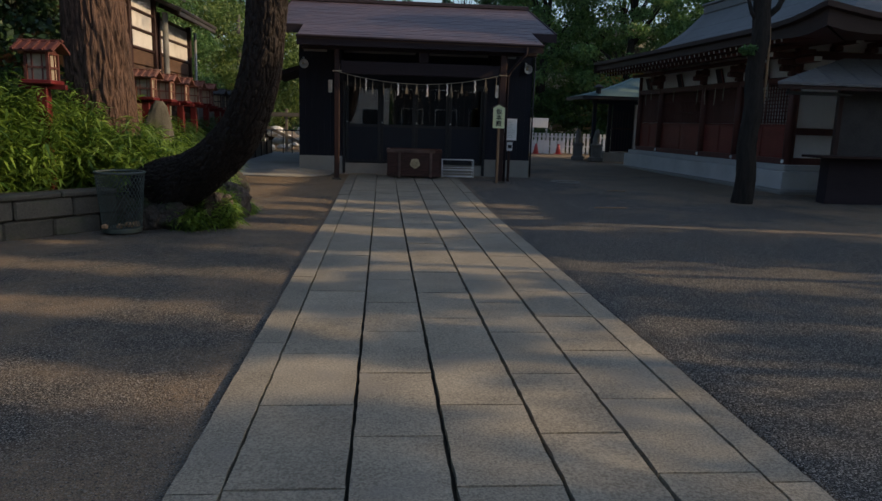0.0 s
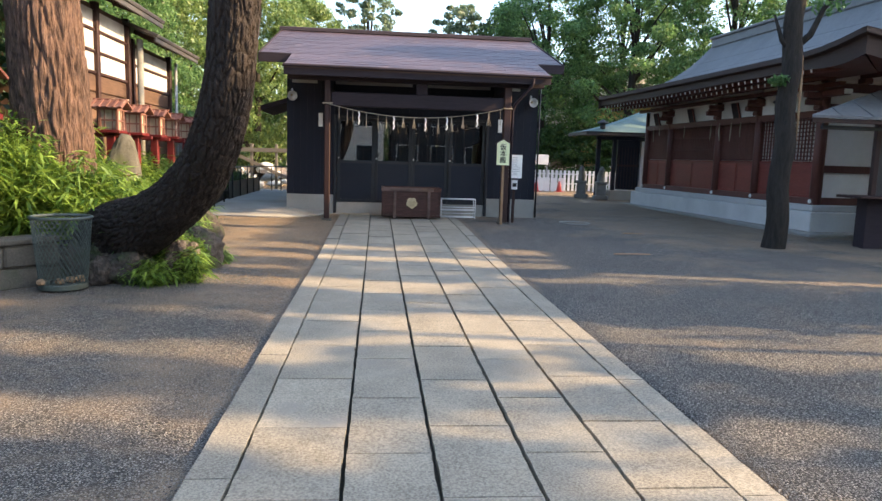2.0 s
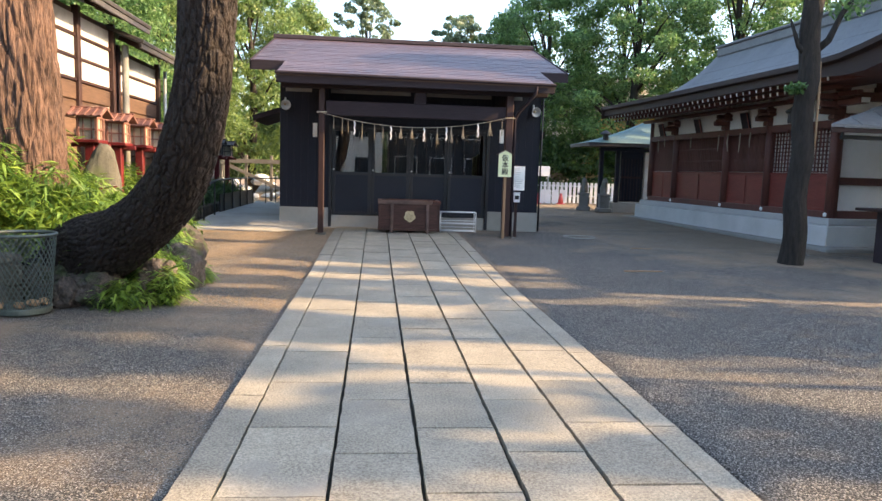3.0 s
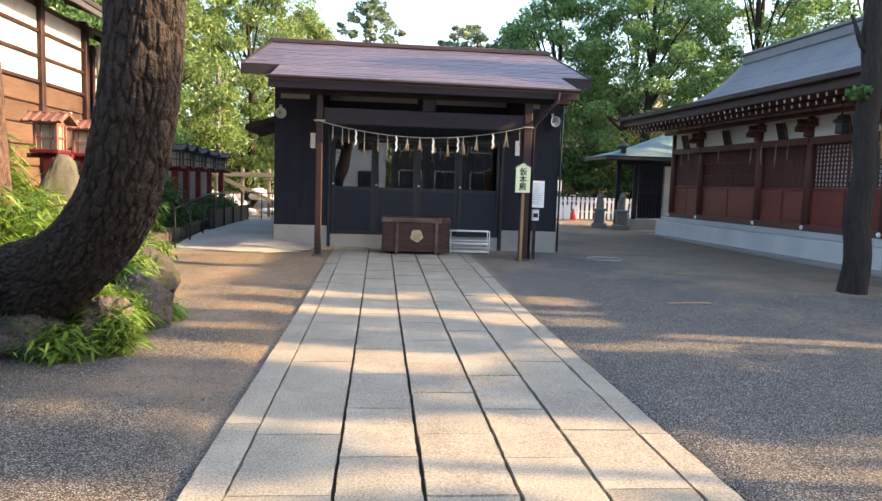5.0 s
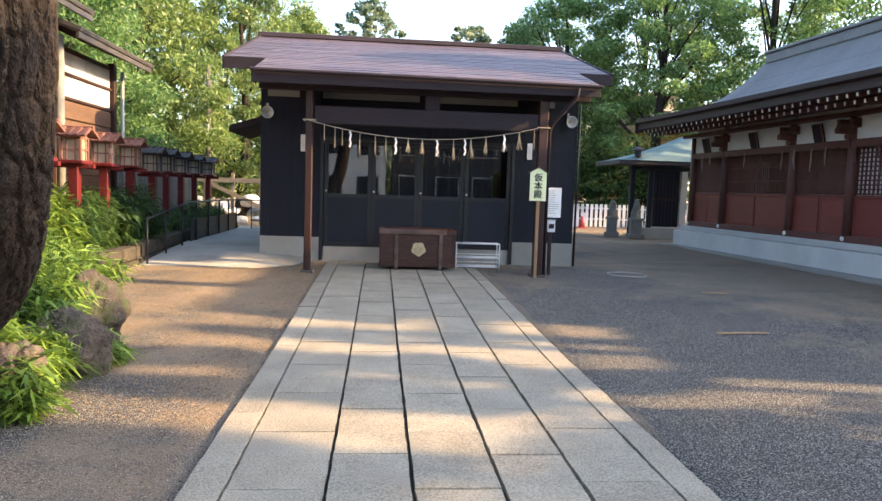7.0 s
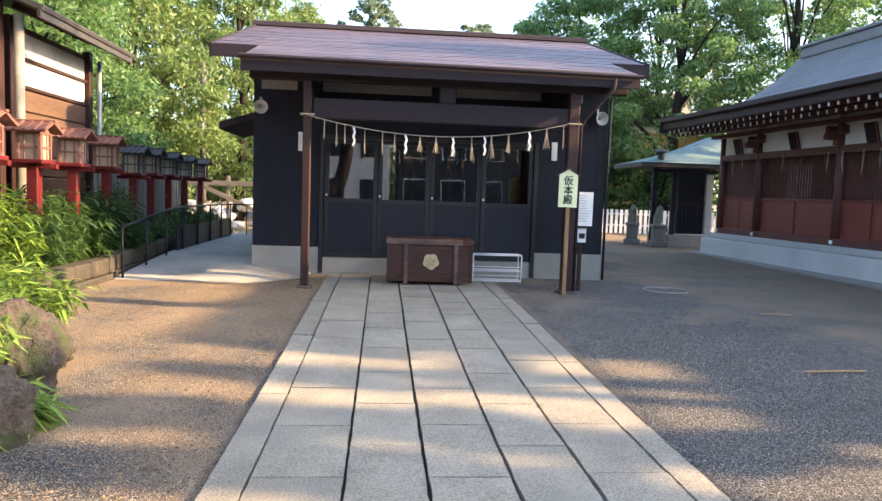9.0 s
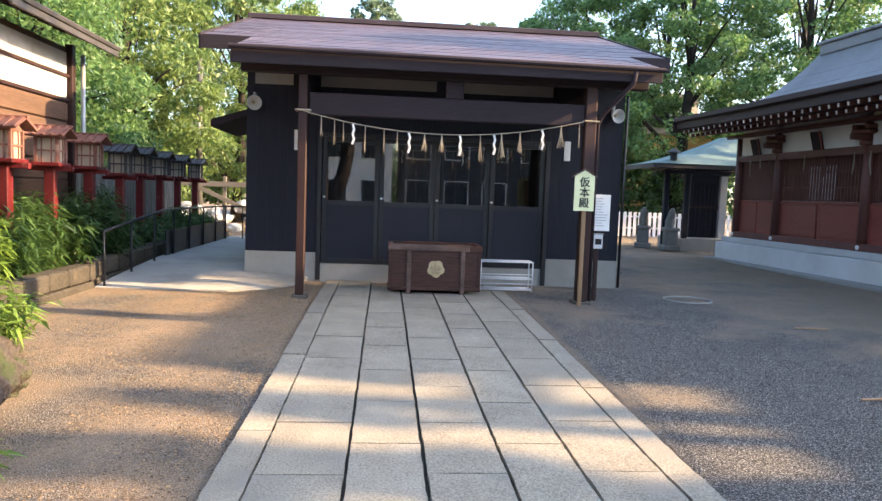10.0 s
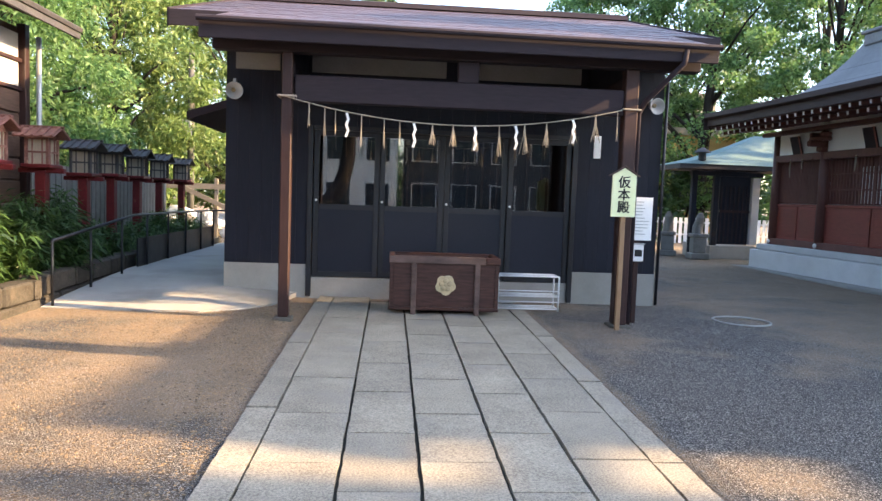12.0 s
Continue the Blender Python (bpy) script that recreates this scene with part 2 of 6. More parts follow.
M["rock"] = material("rock", (0.028, 0.025, 0.022), (0.125, 0.10, 0.086), 0.95, scale=3, fine=28, bump=1.0, depth=0.03, spots=(0.05, 0.065, 0.028), spot_size=4, spot_cut=0.5, sharp=0.14)
M["block_stone"] = material("block_stone", (0.05, 0.046, 0.04), (0.135, 0.125, 0.105), 0.9, scale=3, fine=40, bump=0.5, depth=0.012, spots=(0.07, 0.075, 0.05), spot_size=3, spot_cut=0.55)
M["mossy_stone"] = material("mossy_stone", (0.055, 0.052, 0.042), (0.155, 0.145, 0.118), 0.9, scale=4, fine=50, bump=0.5, depth=0.01, spots=(0.085, 0.095, 0.05), spot_size=3, spot_cut=0.5)
M["grey_stone"] = material("grey_stone", (0.13, 0.128, 0.115), (0.27, 0.262, 0.24), 0.85, scale=4, fine=60, bump=0.3, depth=0.006)
M["bark"] = material("bark", (0.005, 0.004, 0.0037), (0.047, 0.035, 0.031), 0.8, scale=5, fine=26, stretch=(1, 1, 0.5), bump=1.0, depth=0.04, fine_mix=0.7)
M["red_bark"] = material("red_bark", (0.014, 0.009, 0.008), (0.175, 0.107, 0.082), 0.9, scale=4, fine=24, stretch=(1, 1, 0.22), bump=1.0, depth=0.05, fine_mix=0.7, sharp=0.16)
M["grey_bark"] = material("grey_bark", (0.012, 0.010, 0.009), (0.042, 0.035, 0.03), 0.95, scale=5, fine=18, stretch=(1, 1, 0.2), bump=0.8, depth=0.03, fine_mix=0.7)
M["leaf"] = leaf_material("leaf", (0.045, 0.115, 0.04), (0.19, 0.32, 0.105), 0.5)
M["leaf_light"] = leaf_material("leaf_light", (0.06, 0.125, 0.036), (0.25, 0.335, 0.105))
M["leaf_deep"] = leaf_material("leaf_deep", (0.025, 0.065, 0.022), (0.10, 0.18, 0.05))
M["leaf_dark"] = leaf_material("leaf_dark", (0.012, 0.032, 0.014), (0.045, 0.09, 0.03), 0.25)
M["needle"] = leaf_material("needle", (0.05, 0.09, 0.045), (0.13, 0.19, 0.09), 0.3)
# needle green paled and greyed for the distance of the far pines
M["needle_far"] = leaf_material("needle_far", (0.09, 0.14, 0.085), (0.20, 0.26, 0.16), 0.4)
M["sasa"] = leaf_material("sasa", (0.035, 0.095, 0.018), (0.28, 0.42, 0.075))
# darker copy of the grass green, with shade put into the colour
M["sasa_shaded"] = leaf_material("sasa_shaded", (0.025, 0.065, 0.02), (0.09, 0.17, 0.045))
M["house"] = material("house", (0.52, 0.50, 0.46), (0.62, 0.60, 0.56), 0.85, scale=1, fine=20, bump=0.05)
M["shaded_siding"] = material("shaded_siding", (0.03, 0.032, 0.036), (0.06, 0.062, 0.068), 0.8, scale=2, fine=30, bump=0.1)
M["window_dark"] = material("window_dark", (0.02, 0.025, 0.03), (0.05, 0.055, 0.06), 0.1, bump=0)
M["red_plastic"] = material("red_plastic", (0.38, 0.05, 0.06), (0.5, 0.09, 0.09), 0.4, bump=0.02)
M["tarp"] = material("tarp", (0.5, 0.52, 0.55), (0.72, 0.73, 0.75), 0.5, scale=3, fine=12, bump=0.8, depth=0.05)

gm = bpy.data.materials.new("glass")
gm.use_nodes = True
gp = gm.node_tree.nodes["Principled BSDF"]
gp.inputs["Base Color"].default_value = (0.75, 0.8, 0.8, 1)
gp.inputs["Roughness"].default_value = 0.015
gp.inputs["Transmission Weight"].default_value = 1.0
gp.inputs["IOR"].default_value = 1.95
M["glass"] = gm


# ---- mesh helpers ----
class Shape:
    """Collects vertices and faces of one mesh."""

    def __init__(self):
        self.v, self.f = [], []

    def box(self, x0, x1, y0, y1, z0, z1, m=None, chamfer=0.0):
        c = min(chamfer, 0.45 * min(abs(x1 - x0), abs(y1 - y0), abs(z1 - z0)))
        n = len(self.v)
        if c <= 0:
            pts = [(x, y, z) for z in (z0, z1) for y in (y0, y1) for x in (x0, x1)]
            faces = [(0, 2, 3, 1), (4, 5, 7, 6), (0, 1, 5, 4), (2, 6, 7, 3), (0, 4, 6, 2), (1, 3, 7, 5)]
        else:
            pts, faces = [], []
            for z, inset in ((z0, 1), (z0 + c, 0), (z1 - c, 0), (z1, 1)):
                i = c * inset
                pts += [(x0 + c, y0 + i, z), (x1 - c, y0 + i, z), (x1 - i, y0 + c, z), (x1 - i, y1 - c, z),
                        (x1 - c, y1 - i, z), (x0 + c, y1 - i, z), (x0 + i, y1 - c, z), (x0 + i, y0 + c, z)]
            for k in range(3):
                for j in range(8):
                    a, b = k * 8 + j, k * 8 + (j + 1) % 8
                    faces.append((a, b, b + 8, a + 8))
            faces += [tuple(range(7, -1, -1)), tuple(range(24, 32))]
        self.v += [tuple(m @ Vector(p)) if m else p for p in pts]
        self.f += [tuple(i + n for i in q) for q in faces]
        return self

    def tube(self, pts, radii, n=10, caps=True, wobble=0.0, seed=0):
        pts = [Vector(p) for p in pts]
        radii = radii if isinstance(radii, (list, tuple)) else [radii] * len(pts)
        start = len(self.v)
        side = None
        for i, p in enumerate(pts):
            d = (pts[min(i + 1, len(pts) - 1)] - pts[max(i - 1, 0)]).normalized()
            if side is None:
                side = d.orthogonal().normalized()
            side = (side - d * side.dot(d)).normalized()
            other = d.cross(side)
            for k in range(n):
                a = 2 * math.pi * k / n
                r = radii[i]
                if wobble:
                    r *= 1 + wobble * noise.noise(Vector((math.cos(a) * 2 + seed, math.sin(a) * 2, i * 0.4)))
                self.v.append(tuple(p + side * (r * math.cos(a)) + other * (r * math.sin(a))))
        for i in range(len(pts) - 1):
            for k in range(n):
                a, b = start + i * n + k, start + i * n + (k + 1) % n
                self.f.append((a, b, b + n, a + n))
        if caps:
            self.f.append(tuple(range(start + n - 1, start - 1, -1)))
            self.f.append(tuple(range(len(self.v) - n, len(self.v))))
        return self

    def lathe(self, profile, n=20, centre=(0, 0, 0)):
        start = len(self.v)
        for r, z in profile:
            for k in range(n):
                a = 2 * math.pi * k / n
                self.v.append((centre[0] + r * math.cos(a), centre[1] + r * math.sin(a), centre[2] + z))
        for i in range(len(profile) - 1):
            for k in range(n):
                a, b = start + i * n + k, start + i * n + (k + 1) % n
                self.f.append((a, b, b + n, a + n))
        self.f.append(tuple(range(start + n - 1, start - 1, -1)))
        self.f.append(tuple(range(len(self.v) - n, len(self.v))))
        return self

    def prism(self, outline, y0, y1, axis="y"):
        """An outline extruded along an axis: (x, z) along y, (y, z) along x, (x, y) along z."""
        n, k = len(self.v), len(outline)
        for d in (y0, y1):
            for a, b in outline:
                self.v.append((a, d, b) if axis == "y" else (d, a, b) if axis == "x" else (a, b, d))
        for i in range(k):
            j = (i + 1) % k
            self.f.append((n + i, n + j, n + k + j, n + k + i))
        self.f += [tuple(range(n + k - 1, n - 1, -1)), tuple(range(n + k, n + 2 * k))]
        return self

    def quad(self, *pts):
        n = len(self.v)
        self.v += [tuple(p) for p in pts]
        self.f.append(tuple(range(n, n + len(pts))))
        return self

    def mesh(self, name, mat, smooth=False):
        me = bpy.data.meshes.new(name)
        me.from_pydata(self.v, [], self.f)
        if not smooth or smooth == "auto":
            b = bmesh.new()
            b.from_mesh(me)
            bmesh.ops.recalc_face_normals(b, faces=b.faces)
            b.to_mesh(me)
            b.free()
        me.materials.append(mat)
        if smooth:
            me.polygons.foreach_set("use_smooth", [True] * len(me.polygons))
        return me


def thing(name, x=0, y=0, z=0, rz=0, label="", category="", group="", kind=""):
    """A thing's empty at its base."""
    ob = new(name)
    ob.matrix_basis = pose(x, y, z, 0, 0, rz)
    return tagged(ob, label, category, group, kind)


def part(name, shape, mat, parent=None, label="", smooth=False):
    """One mesh object under a thing or a part."""
    ob = new(name, shape.mesh(name, mat, smooth) if isinstance(shape, Shape) else shape)
    if parent is not None:
        ob.parent = parent
    return tagged(ob, label)


def single(name, shape, mat, label, category="", group="", kind="", smooth=False):
    return tagged(part(name, shape, mat, None, "", smooth), label, category, group, kind)


def smoothstep(a, b, x):
    t = min(1, max(0, (x - a) / (b - a)))
    return t * t * (3 - 2 * t)


def gz(y):
    """Height of the forecourt, which rises a little towards the hall."""
    return 0.11 * smoothstep(10.5, 17.0, y) + 0.06 * smoothstep(19, 26, y)


BASE = gz(17.5)

# ---- ground ----
PATH_X0, PATH_X1 = -0.775, 1.905
xs = [-400, -150, -60, -30, -18] + [-12 + 0.4 * i for i in range(28)] + [-0.83, -0.785, 1.89, 1.94] + [2.2 + 0.4 * i for i in range(32)] + [20, 30, 60, 150, 400]
ys = [-400, -150, -60, -25, -12, -6] + [-3 + 0.4 * i for i in range(86)] + [34, 40, 60, 150, 400]


def dip(x):
    """The worn hollow in the earth along the kerb."""
    return 0.022 * smoothstep(-1.15, -0.82, x) if x < 0 else 0.0


g = Shape()
for y in ys:
    for x in xs:
        under = PATH_X0 < x < PATH_X1 and -3.5 < y < 18.3
        rough_ = 0.02 * noise.noise(Vector((x * 0.6, y * 0.6, 0))) + 0.012 * noise.noise(Vector((x * 2.1, y * 2.1, 4)))
        near = 0.35 if (-1.3 < x < 2.5) else 1.0
        g.v.append((x, y, gz(y) - (0.07 if under else 0.014 - rough_ * near + dip(x))))
for j in range(len(ys) - 1):
    for i in range(len(xs) - 1):
        a = j * len(xs) + i
        g.f.append((a, a + 1, a + 1 + len(xs), a + len(xs)))
single("ground", g, M["gravel"], "grey gravel and tan earth of a shrine forecourt", "ground", kind="structure", smooth=True)

# loose gravel lying on the forecourt
rng = random.Random(5)
ico = [(0, 0, 1), (0.9, 0, 0.3), (0.28, 0.85, 0.3), (-0.72, 0.53, 0.3), (-0.72, -0.53, 0.3), (0.28, -0.85, 0.3)]
for x_low, x_high, y_low, y_high, count, mat_, lab in ((-4.0, PATH_X0 - 0.02, 2.0, 9.5, 22000, "earth_pebble", "loose grey-brown gravel lying beside the path"),
                                                     (-4.0, PATH_X0 - 0.02, 9.5, 18.0, 22000, "tan_pebble", "loose golden tan gravel lying beside the path"),
                                                     (PATH_X1 + 0.02, 7.0, 2.0, 18.0, 44000, "pebble", "loose grey gravel lying on the forecourt")):
    st = Shape()
    for k in range(count):
        u = rng.random() ** 1.25
        x = x_high - (x_high - x_low) * u if x_low < 0 else x_low + (x_high - x_low) * u
        y = rng.uniform(y_low, y_high)
        if x < -1.9 and 8.9 < y < 13:
            continue
        r = rng.uniform(0.004, 0.009) if rng.random() < 0.985 else rng.uniform(0.009, 0.014)
        r *= 1.45 if mat_ == "tan_pebble" else 1.1
        a = rng.uniform(0, 6.28)
        n = len(st.v)
        c, s_ = math.cos(a) * r, math.sin(a) * r * rng.uniform(0.6, 1)
        zb = gz(y) - 0.014 - dip(x) + 0.35 * (0.02 * noise.noise(Vector((x * 0.6, y * 0.6, 0))) + 0.012 * noise.noise(Vector((x * 2.1, y * 2.1, 4))))
        st.v += [(x + p * c - q * s_, y + p * s_ + q * c, zb + h * r * 0.6) for p, q, h in ico]
        st.f += [(n, n + 1, n + 2), (n, n + 2, n + 3), (n, n + 3, n + 4), (n, n + 4, n + 5), (n, n + 5, n + 1)]
    single("gravel", st, M[mat_], lab, "gravel", kind="stuff", smooth=True)

# ---- the hall ----
X0, X1, YF, YR = -2.06, 3.90, 18.40, 21.40
YB = 2 * YR - YF + 0.6
SL, RZ = 0.302, 4.81
hall = thing("shrine_hall", 0, 0, 0, label="small black-boarded shrine hall with a brown metal gable roof", category="building")


def roof_z(y):
    return RZ - SL * abs(y - YR)


sh = Shape().box(X0, -0.96, YF - 0.02, YF + 0.16, BASE - 0.1, 0.54)
part("foundation", sh, M["concrete"], hall, "pale concrete foundation")
part("foundation", Shape().box(2.72, X1, YF - 0.02, YF + 0.16, BASE - 0.1, 0.54), M["concrete"], hall, "pale concrete foundation")
part("foundation", Shape().box(-0.96, 2.72, YF + 0.0, YF + 0.18, BASE - 0.1, 0.37), M["concrete"], hall, "pale concrete foundation")
part("foundation", Shape().box(X0, X0 + 0.14, YF + 0.16, YB, BASE - 0.1, 0.54), M["concrete"], hall)
part("foundation", Shape().box(X1 - 0.14, X1, YF + 0.16, YB, BASE - 0.1, 0.54), M["concrete"], hall)


def boards(x0, x1, z0, z1, wide=0.16):
    wall = part("wall", Shape().box(x0, x1, YF + 0.02, YF + 0.12, z0, z1), M["black_wood"], hall, "black vertical boards")
    n = max(1, round((x1 - x0) / wide))
    w = (x1 - x0) / n
    me = Shape().box(0.0006, w - 0.0006, 0, 0.05, z0, z1, chamfer=0.0008).mesh("board", M["black_wood"])
    for i in range(n):
        part("board", me, None, wall).matrix_basis = pose(x0 + i * w, YF + 0.0, 0)


boards(X0, -0.96, 0.54, 3.5)
boards(2.72, X1, 0.54, 3.5)
boards(-0.96, 2.72, 2.42, 3.5)
for xa in (X0, X1 - 0.12):
    s = Shape()
    s.box(xa, xa + 0.12, YF + 0.12, YB, 0.54, 3.5)
    s.prism([(YF, 3.5), (YB, 3.5), (YR, RZ - 0.17)], xa, xa + 0.12, "x")
    part("wall", s, M["black_wood"], hall)
part("wall", Shape().box(X0 + 0.12, X1 - 0.12, YB - 0.12, YB, 0.2, 3.5), M["black_wood"], hall)
part("floor_boards", Shape().box(X0 + 0.12, X1 - 0.12, YF + 0.18, YB - 0.12, 0.30, 0.38), M["beam_wood"], hall)
part("inner_ceiling", Shape().box(X0 + 0.12, X1 - 0.12, YF + 0.18, YB - 0.12, 3.0, 3.05), M["black_wood"], hall)
for a, b in ((-1.94, -1.36), (-0.94, 0.86), (1.13, 2.72), (2.98, 3.44)):
    part("frieze_panel", Shape().box(a, b, YF - 0.008, YF + 0.01, 3.12, 3.37, chamfer=0.003), M["grey_plaster"], hall, "grey plaster panel")
# doors: four leaves with glass above a black panel
for x in (-0.93, 2.68):
    part("jamb", Shape().box(x - 0.035, x + 0.035, YF - 0.05, YF + 0.12, BASE, 2.42, chamfer=0.006), M["black_metal"], hall)
part("door_head", Shape().box(-0.89, 2.64, YF - 0.04, YF + 0.12, 2.36, 2.42), M["black_metal"], hall)
edges = [-0.89, 0.0, 0.885, 1.76, 2.645]
for k in range(4):
    a, b, d = edges[k], edges[k + 1], (0.0 if k in (0, 3) else 0.035)
    door = part("door", Shape().box(a + 0.07, b - 0.07, YF + d + 0.012, YF + d + 0.024, 0.44, 1.31), M["black_panel"], hall, "black sliding door")
    for xa in (a + 0.002, b - 0.075):
        part("stile", Shape().box(xa, xa + 0.073, YF + d, YF + d + 0.035, 0.38, 2.36, chamfer=0.004), M["black_metal"], door)
    for za, zb in ((2.29, 2.36), (1.30, 1.37), (0.38, 0.45)):
        part("rail", Shape().box(a + 0.075, b - 0.075, YF + d, YF + d + 0.035, za, zb), M["black_metal"], door)
    pane = part("pane", Shape().box(a + 0.07, b - 0.07, YF + d + 0.014, YF + d + 0.02, 1.36, 2.30), M["glass"], door, "reflecting window glass")
    pane.visible_shadow = False
    part("door_lock", Shape().lathe([(0.016, 0), (0.016, 0.012), (0.008, 0.015)], 10), M["white_metal"], door).matrix_basis = pose(a + 0.04, YF + d - 0.001, 1.42, 90, 0, 0)
# inner lattice doors behind the glass
s = Shape()
for i in range(15):
    x = -0.8 + i * 0.24
    s.box(x, x + 0.03, YF + 1.6, YF + 1.63, 0.4, 2.9)
part("inner_screen", s, M["beam_wood"], hall)

# porch
for x, w in ((-1.0, 0.115), (2.83, 0.155)):
    part("porch_post", Shape().box(x - w / 2, x + w / 2, 16.59, 16.59 + w, BASE + 0.012, 3.02, chamfer=0.012), M["brown_wood"], hall, "brown square porch post")
    part("post_base", Shape().box(x - w / 2 - 0.045, x + w / 2 + 0.045, 16.545, 16.635 + w, BASE - 0.05, BASE + 0.012, chamfer=0.01), M["block_stone"], hall, "stone footing")
part("porch_beam", Shape().box(-0.92, 2.75, 16.62, 16.72, 2.50, 2.79, chamfer=0.012), M["beam_wood"], hall, "dark brown cross beam")
part("porch_strut", Shape().box(0.86, 1.10, 16.63, 16.72, 2.79, 3.02, chamfer=0.01), M["beam_wood"], hall)
part("eave_beam", Shape().box(-1.80, 3.60, 16.58, 16.74, 3.02, 3.20, chamfer=0.01), M["beam_wood"], hall)
for x in (-1.0, 2.83):
    part("side_board", Shape().prism([(16.76, 2.95), (YF, 2.95), (YF, roof_z(YF) - 0.2), (16.76, roof_z(16.76) - 0.2)], x - 0.02, x + 0.02, "x"), M["black_wood"], hall)
    part("tie_beam", Shape().box(x - 0.06, x + 0.06, 16.76, YF, 2.72, 2.95, chamfer=0.01), M["beam_wood"], hall)

# roof: main gable and the porch's longer slope between the steps
XL, XR, PXL, PXR, YE, YP = -2.56, 4.25, -1.86, 3.66, 17.60, 16.33
s = Shape()
s.prism([(YE, roof_z(YE) - 0.03), (YR, RZ - 0.03), (2 * YR - YE, roof_z(YE) - 0.03), (2 * YR - YE, roof_z(YE) - 0.16), (YR, RZ - 0.17), (YE, roof_z(YE) - 0.16)], XL, XR, "x")
part("roof_deck", s, M["beam_wood"], hall)
s = Shape()
s.prism([(YP, roof_z(YP) - 0.03), (YE, roof_z(YE) - 0.03), (YE, roof_z(YE) - 0.13), (YP, roof_z(YP) - 0.13)], PXL, PXR, "x")
part("roof_deck", s, M["beam_wood"], hall)
part("fascia", Shape().box(PXL - 0.01, PXR + 0.01, YP - 0.03, YP, roof_z(YP) - 0.21, roof_z(YP) - 0.015, chamfer=0.006), M["beam_wood"], hall, "dark brown eave board")
for a, b in ((XL, PXL - 0.02), (PXR + 0.02, XR)):
    part("fascia", Shape().box(a, b, YE - 0.03, YE, roof_z(YE) - 0.2, roof_z(YE) - 0.015), M["beam_wood"], hall)
part("gutter", Shape().tube([(PXL - 0.02, YP - 0.08, roof_z(YP) - 0.02), (PXR + 0.02, YP - 0.08, roof_z(YP) - 0.05)], 0.032, 8), M["beam_wood"], hall, "dark brown rain gutter")
for x in (XL - 0.03, XR + 0.003):
    for sgn in (-1, 1):
        s = Shape().prism([(YR, RZ + 0.01), (YR + sgn * 3.8, RZ + 0.01 - SL * 3.8), (YR + sgn * 3.8, RZ - 0.21 - SL * 3.8), (YR, RZ - 0.21)], x, x + 0.028, "x")
        part("bargeboard", s, M["beam_wood"], hall)
part("ridge_cap", Shape().prism([(YR - 0.12, RZ - 0.025), (YR - 0.09, RZ + 0.06), (YR, RZ + 0.09), (YR + 0.09, RZ + 0.06), (YR + 0.12, RZ - 0.025)], XL - 0.07, XR + 0.03, "x"), M["beam_wood"], hall, "dark brown metal ridge cap")

# ---- the second hall, with its plinth, red wall and grey curved roof ----
RE, RS, RN = 8.0, 13.0, 25.1
side_hall = thing("worship_hall", 0, 0, 0, label="long red-walled shrine hall with white rafter tips and curved grey roof", category="building")
part("plinth", Shape().box(9.3, 17.0, 15.7, 24.98, -0.1, 0.575, chamfer=0.02), M["pale_concrete"], side_hall, "pale concrete plinth")
part("plinth", Shape().box(9.40, 16.8, 15.80, 24.88, 0.58, 0.72, chamfer=0.02), M["pale_concrete"], side_hall, "pale concrete upper step")
part("plinth", Shape().box(8.95, 17.2, 15.2, 25.2, -0.1, 0.16, chamfer=0.02), M["concrete"], side_hall, "low concrete apron")
part("wall_core", Shape().box(9.72, 16.4, 16.12, 24.55, 0.72, 3.43), M["plaster"], side_hall)
part("sill_beam", Shape().box(9.52, 9.74, 16.0, 24.62, 0.72, 0.86, chamfer=0.012), M["red_dark"], side_hall)
part("head_beam", Shape().box(9.53, 9.74, 16.0, 24.62, 2.60, 2.76, chamfer=0.012), M["red_dark"], side_hall)
part("mid_rail", Shape().box(9.615, 9.73, 16.0, 24.62, 1.60, 1.66, chamfer=0.01), M["red_wood"], side_hall)
bays = [16.07, 18.31, 20.15, 22.94, 24.58]
for y in bays:
    part("post", Shape().tube([(9.62, y, 0.72), (9.62, y, 3.2)], 0.105, 14), M["red_dark"], side_hall, smooth="auto")
    part("nail_cover", Shape().lathe([(0.05, 0), (0.045, 0.02), (0.015, 0.04)], 12), M["plaster"], side_hall, "white metal nail cover").matrix_basis = pose(9.52, y, 0.79, 0, -90, 0)
